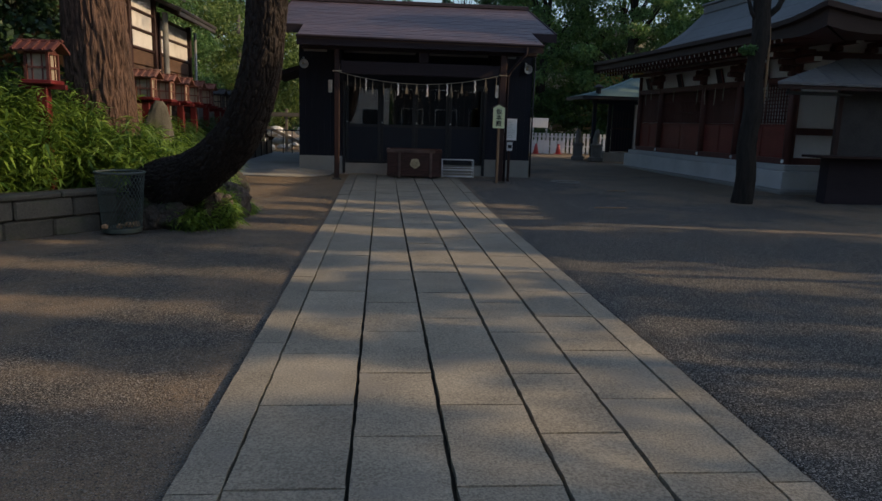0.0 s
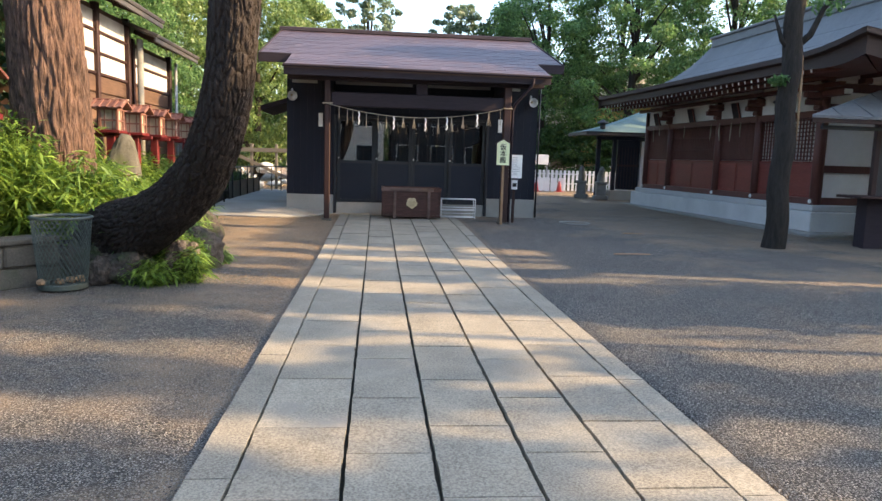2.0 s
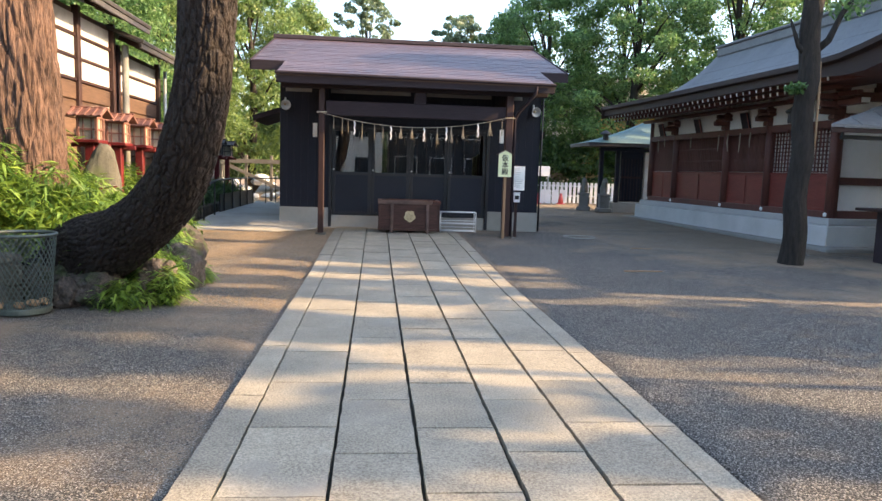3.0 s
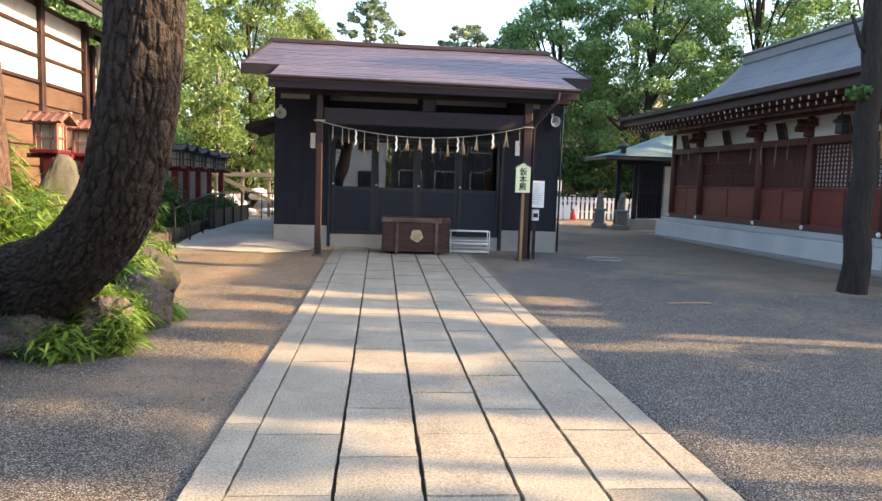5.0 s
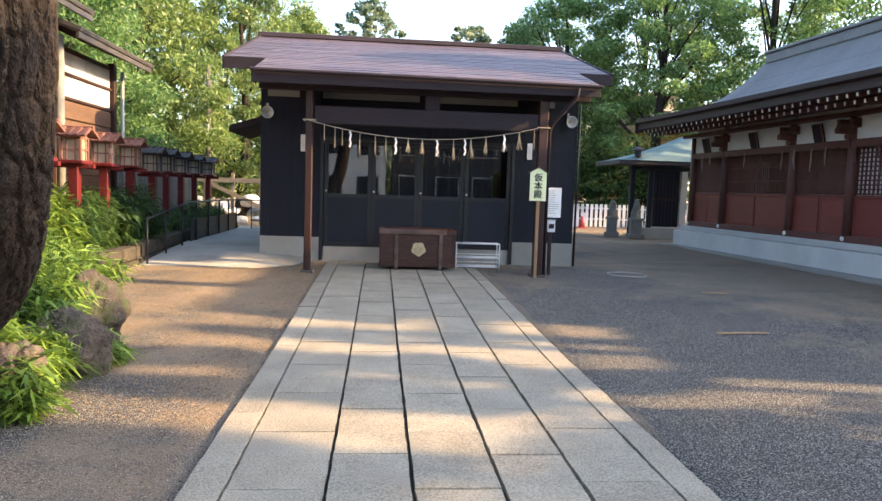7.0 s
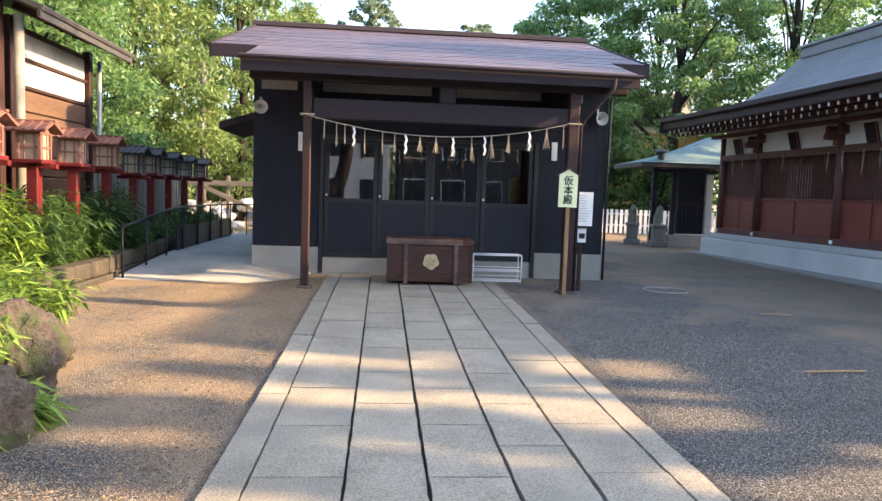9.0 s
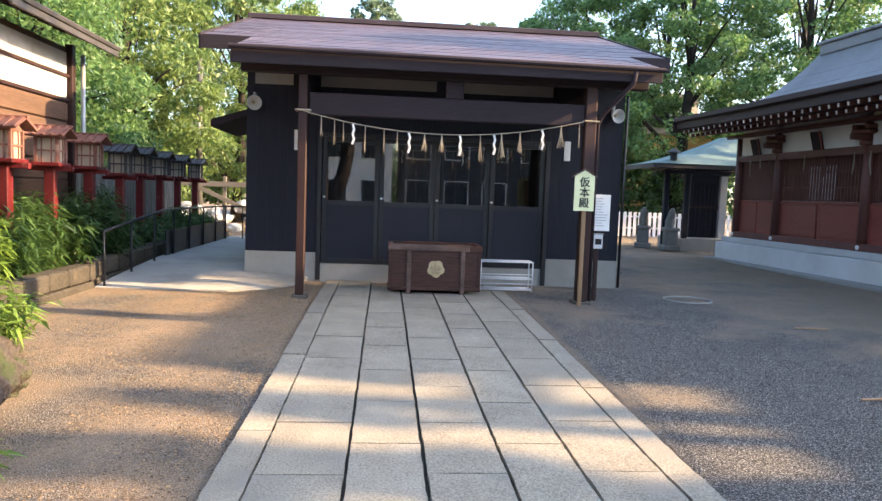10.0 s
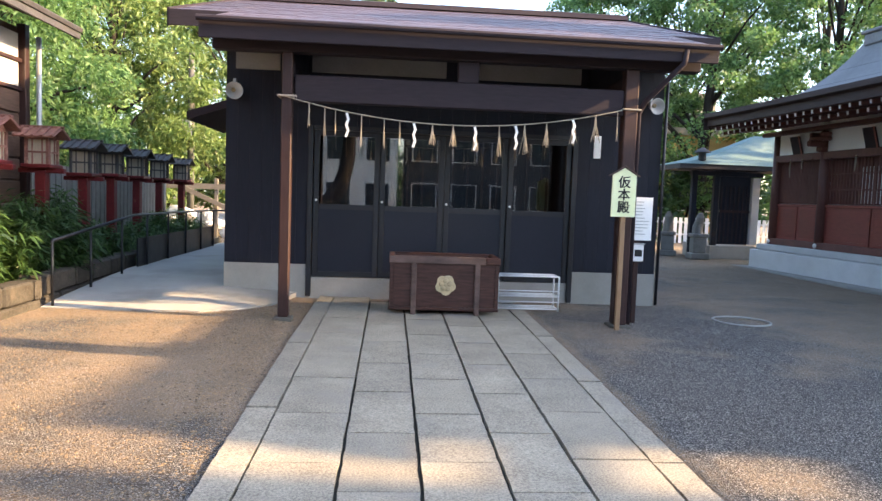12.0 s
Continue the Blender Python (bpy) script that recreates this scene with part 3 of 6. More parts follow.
for k in range(4):
    a, b = bays[k] + 0.1, bays[k + 1] - 0.1
    mid = (a + b) / 2
    for c, d in ((a, mid - 0.02), (mid + 0.02, b)):
        part("panel", Shape().box(9.638, 9.70, c + 0.05, d - 0.05, 0.92, 1.56, chamfer=0.006), M["red_wood"], side_hall, "red-stained panel")
        part("panel_frame", Shape().box(9.635, 9.72, c, c + 0.05, 0.86, 1.6).box(9.635, 9.72, d - 0.05, d, 0.86, 1.6)
             .box(9.635, 9.72, c + 0.05, d - 0.05, 0.86, 0.92).box(9.635, 9.72, c + 0.05, d - 0.05, 1.55, 1.6), M["red_wood"], side_hall)
        s = Shape()
        if k == 0:
            n = 9
            for i in range(n + 1):
                y = c + (d - c) * i / n
                s.box(9.655, 9.685, y - 0.014, y + 0.014, 1.67, 2.60)
            for i in range(11):
                z = 1.69 + 0.089 * i
                s.box(9.66, 9.69, c, d, z - 0.014, z + 0.014)
            part("paper_screen", Shape().box(9.70, 9.71, c, d, 1.67, 2.6), M["paper"], side_hall, "white paper behind lattice")
        else:
            n = 14
            for i in range(n + 1):
                y = c + (d - c) * i / n
                s.box(9.65, 9.69, y - 0.013, y + 0.013, 1.67, 2.60)
            s.box(9.66, 9.70, c, d, 1.95, 1.98).box(9.66, 9.70, c, d, 2.28, 2.31)
            part("shutter", Shape().box(9.70, 9.715, c, d, 1.67, 2.6), M["red_dark"], side_hall)
            e0, e1 = (d - 0.42, d) if c == a else (c, c + 0.42)
            part("paper_screen", Shape().box(9.692, 9.699, e0, e1, 1.70, 2.42), M["paper"], side_hall, "white paper behind the slats")
        part("lattice", s, M["red_dark"], side_hall, "dark red wooden lattice")
    part("frieze", Shape().box(9.585, 9.72, a, b, 2.76, 3.40), M["plaster"], side_hall, "white plaster frieze")
    # stepped bracket between the posts and at the post
    for y in (bays[k] + 0.0, mid):
        s = Shape()
        if y == mid:
            m = Matrix.Translation((9.50, y, 2.94)) @ Matrix.Rotation(radians(-16), 4, "Y")
            plq = part("plaque", Shape().box(-0.02, 0.02, -0.16, 0.16, -0.32, 0.2, m, chamfer=0.006), M["beam_wood"], side_hall, "dark tilted wooden plaque")
            part("plaque_edge", Shape().box(-0.026, -0.02, -0.17, -0.13, -0.33, 0.21, m), M["red_wood"], plq)
            continue
        s.box(9.44, 9.60, y - 0.09, y + 0.09, 2.76, 2.86, chamfer=0.02)
        s.box(9.20, 9.66, y - 0.06, y + 0.06, 2.86, 2.98, chamfer=0.02)
        s.box(9.36, 9.58, y - 0.24, y + 0.24, 2.98, 3.07, chamfer=0.025)
        s.box(9.36, 9.58, y - 0.22, y - 0.12, 3.07, 3.16, chamfer=0.015).box(9.36, 9.58, y + 0.12, y + 0.22, 3.07, 3.16, chamfer=0.015)
        part("bracket", s, M["red_dark"], side_hall, "carved dark bracket block")
# straw and paper hangings along the wall
rngh = random.Random(17)
for k in range(4):
    a, b = bays[k], bays[k + 1]
    for j in range(4):
        y = a + (b - a) * (j + 0.5 + rngh.uniform(-0.15, 0.15)) / 4
        ln = rngh.uniform(0.22, 0.5)
        part("hanging", Shape().tube([(9.50, y, 2.64), (9.495, y + rngh.uniform(-0.02, 0.02), 2.64 - ln * 0.5), (9.50, y + rngh.uniform(-0.03, 0.03), 2.64 - ln)], [0.012, 0.018, 0.008], 6),
             M["straw"] if rngh.random() < 0.55 else M["red_dark"], side_hall, "hanging straw tassel")
lampb = thing("hanging_lantern", 8.95, 16.6, 2.70, label="dark metal hanging lantern under the eave", category="lantern")
part("lantern_body", Shape().lathe([(0.10, 0.0), (0.12, 0.03), (0.11, 0.2), (0.17, 0.23), (0.18, 0.25), (0.04, 0.34), (0.02, 0.4)], 6), M["roof_dark"], lampb)
part("chain", Shape().tube([(0, 0, 0.4), (0, 0, 0.8)], 0.008, 6), M["black_metal"], lampb)
part("eave_purlin", Shape().box(9.38, 9.52, 15.3, 24.9, 3.20, 3.29, chamfer=0.01), M["red_dark"], side_hall)
# south face
for k in range(3):
    x = 9.66 + 2.3 * k
    part("post", Shape().tube([(x, 16.06, 0.72), (x, 16.06, 3.2)], 0.1, 14), M["red_dark"], side_hall, smooth="auto")
for z0, z1 in ((0.72, 0.88), (1.42, 1.58), (2.72, 2.9)):
    part("cross_beam", Shape().box(9.72, 16.4, 16.0, 16.14, z0, z1, chamfer=0.01), M["red_dark"], side_hall)


def rise(d):
    """Height of the curved roof, d metres in from the eave."""
    d = min(4.0, max(0.0, d))
    return 3.665 + 0.145 * d + 0.0215 * d ** 3


def side_roof(x, y):
    d = min(x - RE, 16.0 + 8.0 - RE - x if x > 12 else 99, (y - RS))
    corner = math.hypot(x - RE, y - RS)
    lift = 0.22 * math.exp(-(corner / 0.8) ** 1.5) + 0.03 * math.exp(-math.hypot(x - RE, y - RN) / 1.5)
    return rise(d) + lift


s = Shape()
uu = []
for i in range(27):
    d = 4.0 * i / 26
    uu += [d, d + 0.004] if 0 < i < 26 else [d]
xs2 = [RE + d for d in uu] + [16.0 - d for d in reversed(uu[:-1])]
ys2 = [RS + d for d in uu] + [17.4 + 0.6 * i for i in range(1, 13)] + [RN]
for y in ys2:
    for x in xs2:
        d = min(x - RE, 16 - x, y - RS)
        step = 0.009 * (1 - (d / 4.0 * 26) % 1.0)
        s.v.append((x, y, side_roof(x, y) + step))
w = len(xs2)
for j in range(len(ys2) - 1):
    for i in range(w - 1):
        a = j * w + i
        s.f.append((a, a + 1, a + 1 + w, a + w))
part("roof_cover", s, M["roof_grey"], side_hall, "grey patinated copper roof")
s = Shape()
rim = [(RE, y) for y in [RN - 0.5 * i for i in range(25)] if y > RS] + [(RE, RS)] + [(RE + 0.5 * i, RS) for i in range(1, 17)]
for k in range(len(rim) - 1):
    (xa, ya), (xb, yb) = rim[k], rim[k + 1]
    za, zb = side_roof(xa, ya) + 0.012, side_roof(xb, yb) + 0.012
    s.quad((xa, ya, za), (xb, yb, zb), (xb, yb, zb - 0.10), (xa, ya, za - 0.10))
    ia, ib = (xa + 0.10, max(ya, RS + 0.1)), (xb + 0.10, max(yb, RS + 0.1))
    if xa > RE or xb > RE:
        ia, ib = (max(xa, RE + 0.1), RS + 0.10), (max(xb, RE + 0.1), RS + 0.10)
    s.quad((xa, ya, za - 0.10), (xb, yb, zb - 0.10), (*ib, zb - 0.13), (*ia, za - 0.13))
    da, db = [0.29 + 0.15 * math.exp(-((max(p_[1] - 13.5, 0.7 * (p_[0] - 8.2)) / 0.9) ** 2)) for p_ in ((xa, ya), (xb, yb))]
    s.quad((*ia, za - 0.13), (*ib, zb - 0.13), (*ib, zb - db), (*ia, za - da))
M["eave_brown"] = material("eave_brown", (0.026, 0.015, 0.013), (0.058, 0.034, 0.029), 0.6, scale=3, fine=35, stretch=(0.15, 0.15, 1), bump=0.2, depth=0.004)
part("eave_edge", s, M["eave_brown"], side_hall, "layered brown eave edge")
s = Shape()
for k in range(26):
    d0, d1 = k * 4.0 / 26, (k + 1) * 4.0 / 26
    for xa, xb in ((RE + d0, RE + d1), (16 - d0, 16 - d1)):
        s.quad((xa, RN, rise(d0)), (xb, RN, rise(d1)), (xb, RN, rise(d1) - 0.35), (xa, RN, rise(d0) - 0.35))
part("gable_edge", s, M["eave_brown"], side_hall)
s = Shape().quad((RE + 0.12, RS + 0.12, 3.43), (9.70, RS + 1.7, 3.40), (9.70, RN, 3.40), (RE + 0.12, RN, 3.385))
part("soffit", s, M["red_dark"], side_hall)
s = Shape().quad((RE + 0.12, RS + 0.12, 3.48), (16, RS + 0.12, 3.60), (16, 16.1, 4.12), (9.70, 16.1, 4.12), (9.70, RS + 1.7, 3.42))
part("soffit", s, M["red_dark"], side_hall)
part("upper_wall", Shape().box(9.72, 16.0, 16.14, 16.3, 3.30, 4.10), M["plaster"], side_hall, "white plaster wall under the eave")
part("cross_beam", Shape().box(9.60, 16.4, 15.98, 16.13, 3.16, 3.34, chamfer=0.01), M["red_dark"], side_hall)
for x in (9.62, 10.5, 11.4, 12.3):
    s = Shape().box(x - 0.1, x + 0.1, 15.86, 16.1, 3.34, 3.46, chamfer=0.02).box(x - 0.06, x + 0.06, 15.3, 16.1, 3.46, 3.58, chamfer=0.02)
    s.box(x - 0.28, x + 0.28, 15.72, 15.94, 3.58, 3.68, chamfer=0.025)
    br = part("bracket", s, M["red_dark"], side_hall, "carved dark bracket block")
    part("bracket_tip", Shape().box(x - 0.055, x + 0.055, 15.285, 15.3, 3.465, 3.575), M["plaster"], br, "white-painted bracket end")
s = Shape().box(9.05, 9.6, 15.86, 15.98, 3.0, 3.12, chamfer=0.02).box(8.85, 9.6, 15.84, 16.0, 3.14, 3.26, chamfer=0.02).box(9.40, 9.60, 15.2, 16.0, 3.02, 3.14, chamfer=0.02)
br = part("corner_bracket", s, M["red_dark"], side_hall, "projecting corner bracket")
part("bracket_tip", Shape().box(8.835, 8.85, 15.86, 15.98, 3.15, 3.25), M["plaster"], br, "white-painted bracket end")
part("bracket_tip", Shape().box(9.41, 9.59, 15.185, 15.2, 3.03, 3.13), M["plaster"], br, "white-painted bracket end")
part("ridge", Shape().box(11.82, 12.18, 17.0, 24.94, 5.48, 5.75, chamfer=0.03).box(11.76, 12.24, 16.95, 24.98, 5.75, 5.83, chamfer=0.02), M["roof_grey"], side_hall, "grey ridge")
raf = Shape().box(0, 1.2, -0.034, 0.034, -0.036, 0.036, chamfer=0.005).mesh("rafter", M["red_dark"])
tip = Shape().box(-0.008, 0.012, -0.021, 0.021, -0.034, 0.034).mesh("rafter_tip", M["white_metal"])
for k in range(47):
    y = 13.6 + 0.245 * k
    for x, z, t0 in ((8.19, 3.345, 0), (8.44, 3.265, 0.12)):
        if k < (4 if t0 == 0 else 8):
            continue
        r = part("rafter", raf, None, side_hall)
        r.matrix_basis = pose(x, y + t0, z, 0, -8, 0)
        q = part("rafter_tip", tip, None, r, "white-painted rafter tip")
# the hall stands a little askew to the path
side_hall.matrix_basis = Matrix.Translation((9.5, 16, 0)) @ Matrix.Rotation(radians(3.5), 4, "Z") @ Matrix.Translation((-9.5, -16, 0))
# unseen pavilion, added east of the forecourt to cast its straight-edged shadow
shade_frame = thing("open_pavilion", 0, 0, 0, label="unseen tall gabled pavilion added to shade the forecourt", category="building")
for x in (19.4, 22.4):
    for y in (10.2, 12.9):
        part("post", Shape().box(x - 0.12, x + 0.12, y - 0.12, y + 0.12, 0.0, 8.7, chamfer=0.02), M["red_dark"], shade_frame)
    part("beam", Shape().box(x - 0.1, x + 0.1, 8.95, 15.1, 8.35, 8.6), M["red_dark"], shade_frame)
part("wall", Shape().box(22.45, 22.6, 9.1, 15.1, 0.0, 8.65), M["plaster"], shade_frame)
s = Shape().prism([(18.95, 8.70), (20.6, 10.42), (22.9, 8.70), (22.9, 8.55), (20.6, 10.25), (18.95, 8.55)], 9.62, 13.9, "y")
part("roof", s, M["roof_grey"], shade_frame)
# narrow roof strip added for the thin shadow band across the path
s = Shape().prism([(18.95, 8.70), (20.6, 10.42), (22.9, 8.70), (22.9, 8.55), (20.6, 10.25), (18.95, 8.55)], 8.66, 8.98, "y")
# unseen wall added to keep the gravel right of the path shaded
part("side_wall", Shape().box(20.5, 20.65, 7.9, 8.84, 0.0, 8.2).box(20.5, 20.65, 9.62, 11.3, 0.0, 8.2).box(20.5, 20.65, 8.84, 9.62, 0.0, 8.2), M["plaster"], shade_frame)
part("porch_roof", s, M["roof_grey"], shade_frame)
for x in (19.4, 22.4):
    part("porch_post", Shape().box(x - 0.1, x + 0.1, 8.72, 8.92, 0.0, 8.7, chamfer=0.02), M["red_dark"], shade_frame)

# ---- trees ----


def leaves(rng, centres, radii, per, size, aspect=0.5, droop=0.0, flat=1.0):
    """Leaves as small pointed blades round the given clump centres. Returns vertices and faces."""
    n = len(centres) * per
    c = np.repeat(np.asarray(centres, float), per, axis=0)
    r = np.repeat(np.asarray(radii, float), per)[:, None]
    d = rng.normal(size=(n, 3))
    d /= np.linalg.norm(d, axis=1)[:, None] + 1e-9
    p = c + d * r * np.cbrt(rng.uniform(0.05, 1, (n, 1))) * np.array([1, 1, flat])
    u = rng.normal(size=(n, 3)) + d * 0.6
    u[:, 2] -= droop
    u /= np.linalg.norm(u, axis=1)[:, None] + 1e-9
    w = np.cross(u, rng.normal(size=(n, 3)))
    w /= np.linalg.norm(w, axis=1)[:, None] + 1e-9
    ln = size * rng.uniform(0.6, 1.3, (n, 1))
    v = np.empty((n, 4, 3))
    v[:, 0], v[:, 2] = p - u * ln * 0.5, p + u * ln * 0.5
    v[:, 1], v[:, 3] = p + w * ln * aspect * 0.5, p - w * ln * aspect * 0.5
    return v.reshape(-1, 3), n


def leaf_mesh(name, blocks, mat):
    v = np.concatenate([b[0] for b in blocks])
    n = sum(b[1] for b in blocks)
    me = bpy.data.meshes.new(name)
    me.vertices.add(len(v))
    me.vertices.foreach_set("co", v.astype(np.float32).ravel())
    me.loops.add(4 * n)
    me.loops.foreach_set("vertex_index", np.arange(4 * n, dtype=np.int32))
    me.polygons.add(n)
    me.polygons.foreach_set("loop_start", np.arange(0, 4 * n, 4, dtype=np.int32))
    me.update(calc_edges=True)
    me.materials.append(mat)
    return me


def tree(x, y, height, spread, seed, mat, bark="grey_bark", trunk=0.22, low=0.3, clumps=60, per=220, size=0.16, clump=0.9,
         label="leafy green tree", lean=(0, 0), droop=0.2, category="tree", aspect=0.55):
    rng = np.random.default_rng(seed)
    t = thing("tree", x, y, gz(y) - 0.05, label=label, category=category)
    s = Shape()
    pts, rad = [], []
    for i in range(9):
        f = i / 8
        pts.append((lean[0] * f * f + 0.15 * math.sin(f * 5 + seed), lean[1] * f * f + 0.12 * math.cos(f * 4 + seed), height * 0.85 * f))
        rad.append(trunk * (1.25 if i == 0 else 1) * (1 - 0.8 * f))
    s.tube(pts, rad, 12, wobble=0.15, seed=seed)
    cs, rs = [], []
    for k in range(clumps):
        f = low + (1 - low) * (k + 0.5) / clumps
        a = k * 2.4 + rng.uniform(-0.4, 0.4)
        env = math.sin(math.pi * min(1, 0.12 + 0.88 * (f - low) / (1 - low)) ** 0.8) ** 0.6
        d = spread * env * math.sqrt(rng.uniform(0.15, 1))
        i = min(7, int(f * 8 * 0.85))
        base = Vector(pts[i])
        c = Vector((lean[0] + d * math.cos(a), lean[1] + d * math.sin(a), height * f + rng.uniform(-0.3, 0.3)))
        cs.append(tuple(c))
        rs.append(clump * rng.uniform(0.6, 1.25))
        if k % 5 == 0:
            mid = base.lerp(c, 0.55) + Vector((0, 0, 0.25))
            s.tube([base, mid, c], [rad[i] * 0.4, rad[i] * 0.25, 0.015], 6)
    part("trunk", s, M[bark], t, smooth=True)
    part("crown", leaf_mesh("crown", [leaves(rng, cs, rs, per, size, aspect, droop, 0.6)], M[mat]), None, t)
    return t


# leaning pine beside the path
pine = thing("leaning_pine", -2.95, 9.9, 0, label="old pine with a dark cracked trunk leaning out and up", category="tree")
ctrl = [(-0.35, 0.25, 0.05), (0.0, 0.0, 0.42), (0.55, -0.55, 0.68), (1.05, -1.15, 0.98), (1.44, -1.7, 1.36), (1.68, -2.1, 1.83), (1.81, -2.35, 2.4), (1.86, -2.5, 3.0),
        (1.86, -2.6, 3.8), (1.95, -2.7, 5.0), (2.0, -2.6, 6.5), (1.9, -2.4, 8.0)]
crad = [0.50, 0.41, 0.32, 0.275, 0.24, 0.218, 0.205, 0.20, 0.195, 0.175, 0.14, 0.08]
pts, rad = [], []
for i in range(len(ctrl) - 1):
    p0, p1, p2, p3 = [Vector(ctrl[min(max(i + k, 0), len(ctrl) - 1)]) for k in (-1, 0, 1, 2)]
    for k in range(8):
        t = k / 8
        pts.append(0.5 * (2 * p1 + (p2 - p0) * t + (2 * p0 - 5 * p1 + 4 * p2 - p3) * t * t + (3 * p1 - p0 - 3 * p2 + p3) * t ** 3))
        rad.append(crad[i] * (1 - t) + crad[i + 1] * t)


def bark_trunk(pts, rad, n, seed, plates=7.0, depth=0.09, long=0.4, edge=3.0):
    """A trunk whose bark is broken into raised plates by real relief."""
    s = Shape().tube(pts, 1.0, n, caps=False)
    me_v = []
    length = 0
    for i, p in enumerate(pts):
        p = Vector(p)
        if i:
            length += (p - Vector(pts[i - 1])).length
        for k in range(n):
            d = Vector(s.v[i * n + k]) - p
            a = 2 * math.pi * k / n
            q = Vector((math.cos(a) * rad[i] * plates, math.sin(a) * rad[i] * plates, length * plates * long + seed))
            q += Vector((noise.noise(q * 0.6), noise.noise(q * 0.6 + Vector((9, 0, 0))), 0)) * 0.5
            f1, f2 = noise.voronoi(q)[0][:2]
            crack = min(1, (f2 - f1) * edge) + 0.25 * noise.noise(q * 2.3)
            me_v.append(tuple(p + d * (rad[i] * (1 - depth + depth * crack + 0.06 * noise.noise(q * 0.25)))))
    s.v = me_v
    return s


fine, fr = [], []
for i in range(len(pts) - 1):
    m = 6 if pts[i].z < 4 else 1
    for k in range(m):
        fine.append(pts[i].lerp(pts[i + 1], k / m))
        fr.append(rad[i] + (rad[i + 1] - rad[i]) * k / m)
part("trunk", bark_trunk(fine, fr, 190, 3.0, 19.0, 0.11, 0.30, 6.5), M["bark"], pine, smooth=True)
rng = np.random.default_rng(11)
cs = [(1.9 + rng.uniform(-2.4, 2.4), -2.5 + rng.uniform(-2.4, 2.4), rng.uniform(6.6, 9.4)) for k in range(34)]
for c in cs[::2]:
    s = Shape().tube([(1.95, -2.6, c[2] - 1.4), (0.5 * (c[0] + 1.95), 0.5 * (c[1] - 2.6), c[2] - 0.3), c], [0.07, 0.045, 0.015], 6)
    part("limb", s, M["bark"], pine, smooth=True)
part("crown", leaf_mesh("crown", [leaves(rng, cs, [0.7] * len(cs), 130, 0.22, 0.18, 0, 0.5)], M["needle"]), None, pine)

# straight pine with reddish bark
big = thing("red_pine", -4.05, 11.0, 0, label="thick old pine trunk with flaking reddish bark among bamboo grass", category="tree")
tp = [(0.06 - 0.05 * i * 0.025, 0.0, 0.025 * i) for i in range(230)] + [(-0.25, 0.05, 6.5), (-0.3, 0, 8.0), (-0.3, 0, 9.5)]
tr = [0.48 - 0.00033 * i + 0.08 * math.exp(-i / 19) for i in range(230)] + [0.36, 0.28, 0.12]
part("trunk", bark_trunk([Vector(p) for p in tp], tr, 200, 8.0, 14.0, 0.095, 0.11, 3.6), M["red_bark"], big, smooth=True)
cs = [(-0.3 + rng.uniform(-2.6, 2.6), rng.uniform(-2.6, 2.6), rng.uniform(7.4, 10.4)) for k in range(34)]
for c in cs[::2]:
    s = Shape().tube([(-0.3, 0, c[2] - 1.2), (0.5 * (c[0] - 0.3), 0.5 * c[1], c[2] - 0.3), c], [0.09, 0.05, 0.015], 6)
    part("limb", s, M["red_bark"], big, smooth=True)
part("crown", leaf_mesh("crown", [leaves(rng, cs, [0.75] * len(cs), 130, 0.22, 0.18, 0, 0.5)], M["needle"]), None, big)

# slim straight tree on the forecourt
slim = thing("slim_tree", 7.28, 13.55, gz(13.6), label="slim dark straight tree trunk standing in gravel", category="tree")
tp = [(0.02 * math.sin(i * 0.5), 0.02 * math.cos(i * 0.6), 0.12 * i - 0.04) for i in range(44)] + [(0.05, 0, 6.5), (0.05, 0, 8)]
tr = [0.195 - 0.0009 * i + 0.025 * math.exp(-i / 2) for i in range(44)] + [0.13, 0.06]
part("trunk", bark_trunk([Vector(p) for p in tp], tr, 48, 15.0, 9.0, 0.07), M["grey_bark"], slim, smooth=True)
s = Shape().tube([(0, 0, 3.5), (0.25, -0.1, 3.75), (0.45, -0.1, 4.2), (0.9, 0, 4.7)], [0.07, 0.06, 0.045, 0.02], 8)
part("limb", s, M["grey_bark"], slim, smooth=True)
s = Shape().tube([(0, 0, 3.45), (-0.2, 0, 3.65), (-0.32, 0.1, 4.1)], [0.06, 0.045, 0.02], 8)
part("limb", s, M["grey_bark"], slim, smooth=True)
cs = [(rng.uniform(-1.8, 1.8), rng.uniform(-1.8, 1.8), rng.uniform(7.0, 8.8)) for k in range(9)] + [(-0.25, -0.1, 2.95), (0.9, 0, 4.6), (0.6, 0, 4.3)]
part("crown", leaf_mesh("crown", [leaves(rng, cs, [0.6] * 9 + [0.16, 0.35, 0.3], 120, 0.12, 0.5, 0.1, 0.6)], M["leaf"]), None, slim)

# thin pale strip along the trunk's right side
part("bark_scar", Shape().tube([(0.17, -0.09, 1.75), (0.178, -0.09, 2.2), (0.172, -0.085, 2.9), (0.165, -0.08, 3.4)], [0.008, 0.02, 0.026, 0.01], 8), M["light_wood"], slim, "pale narrow strip up the trunk")

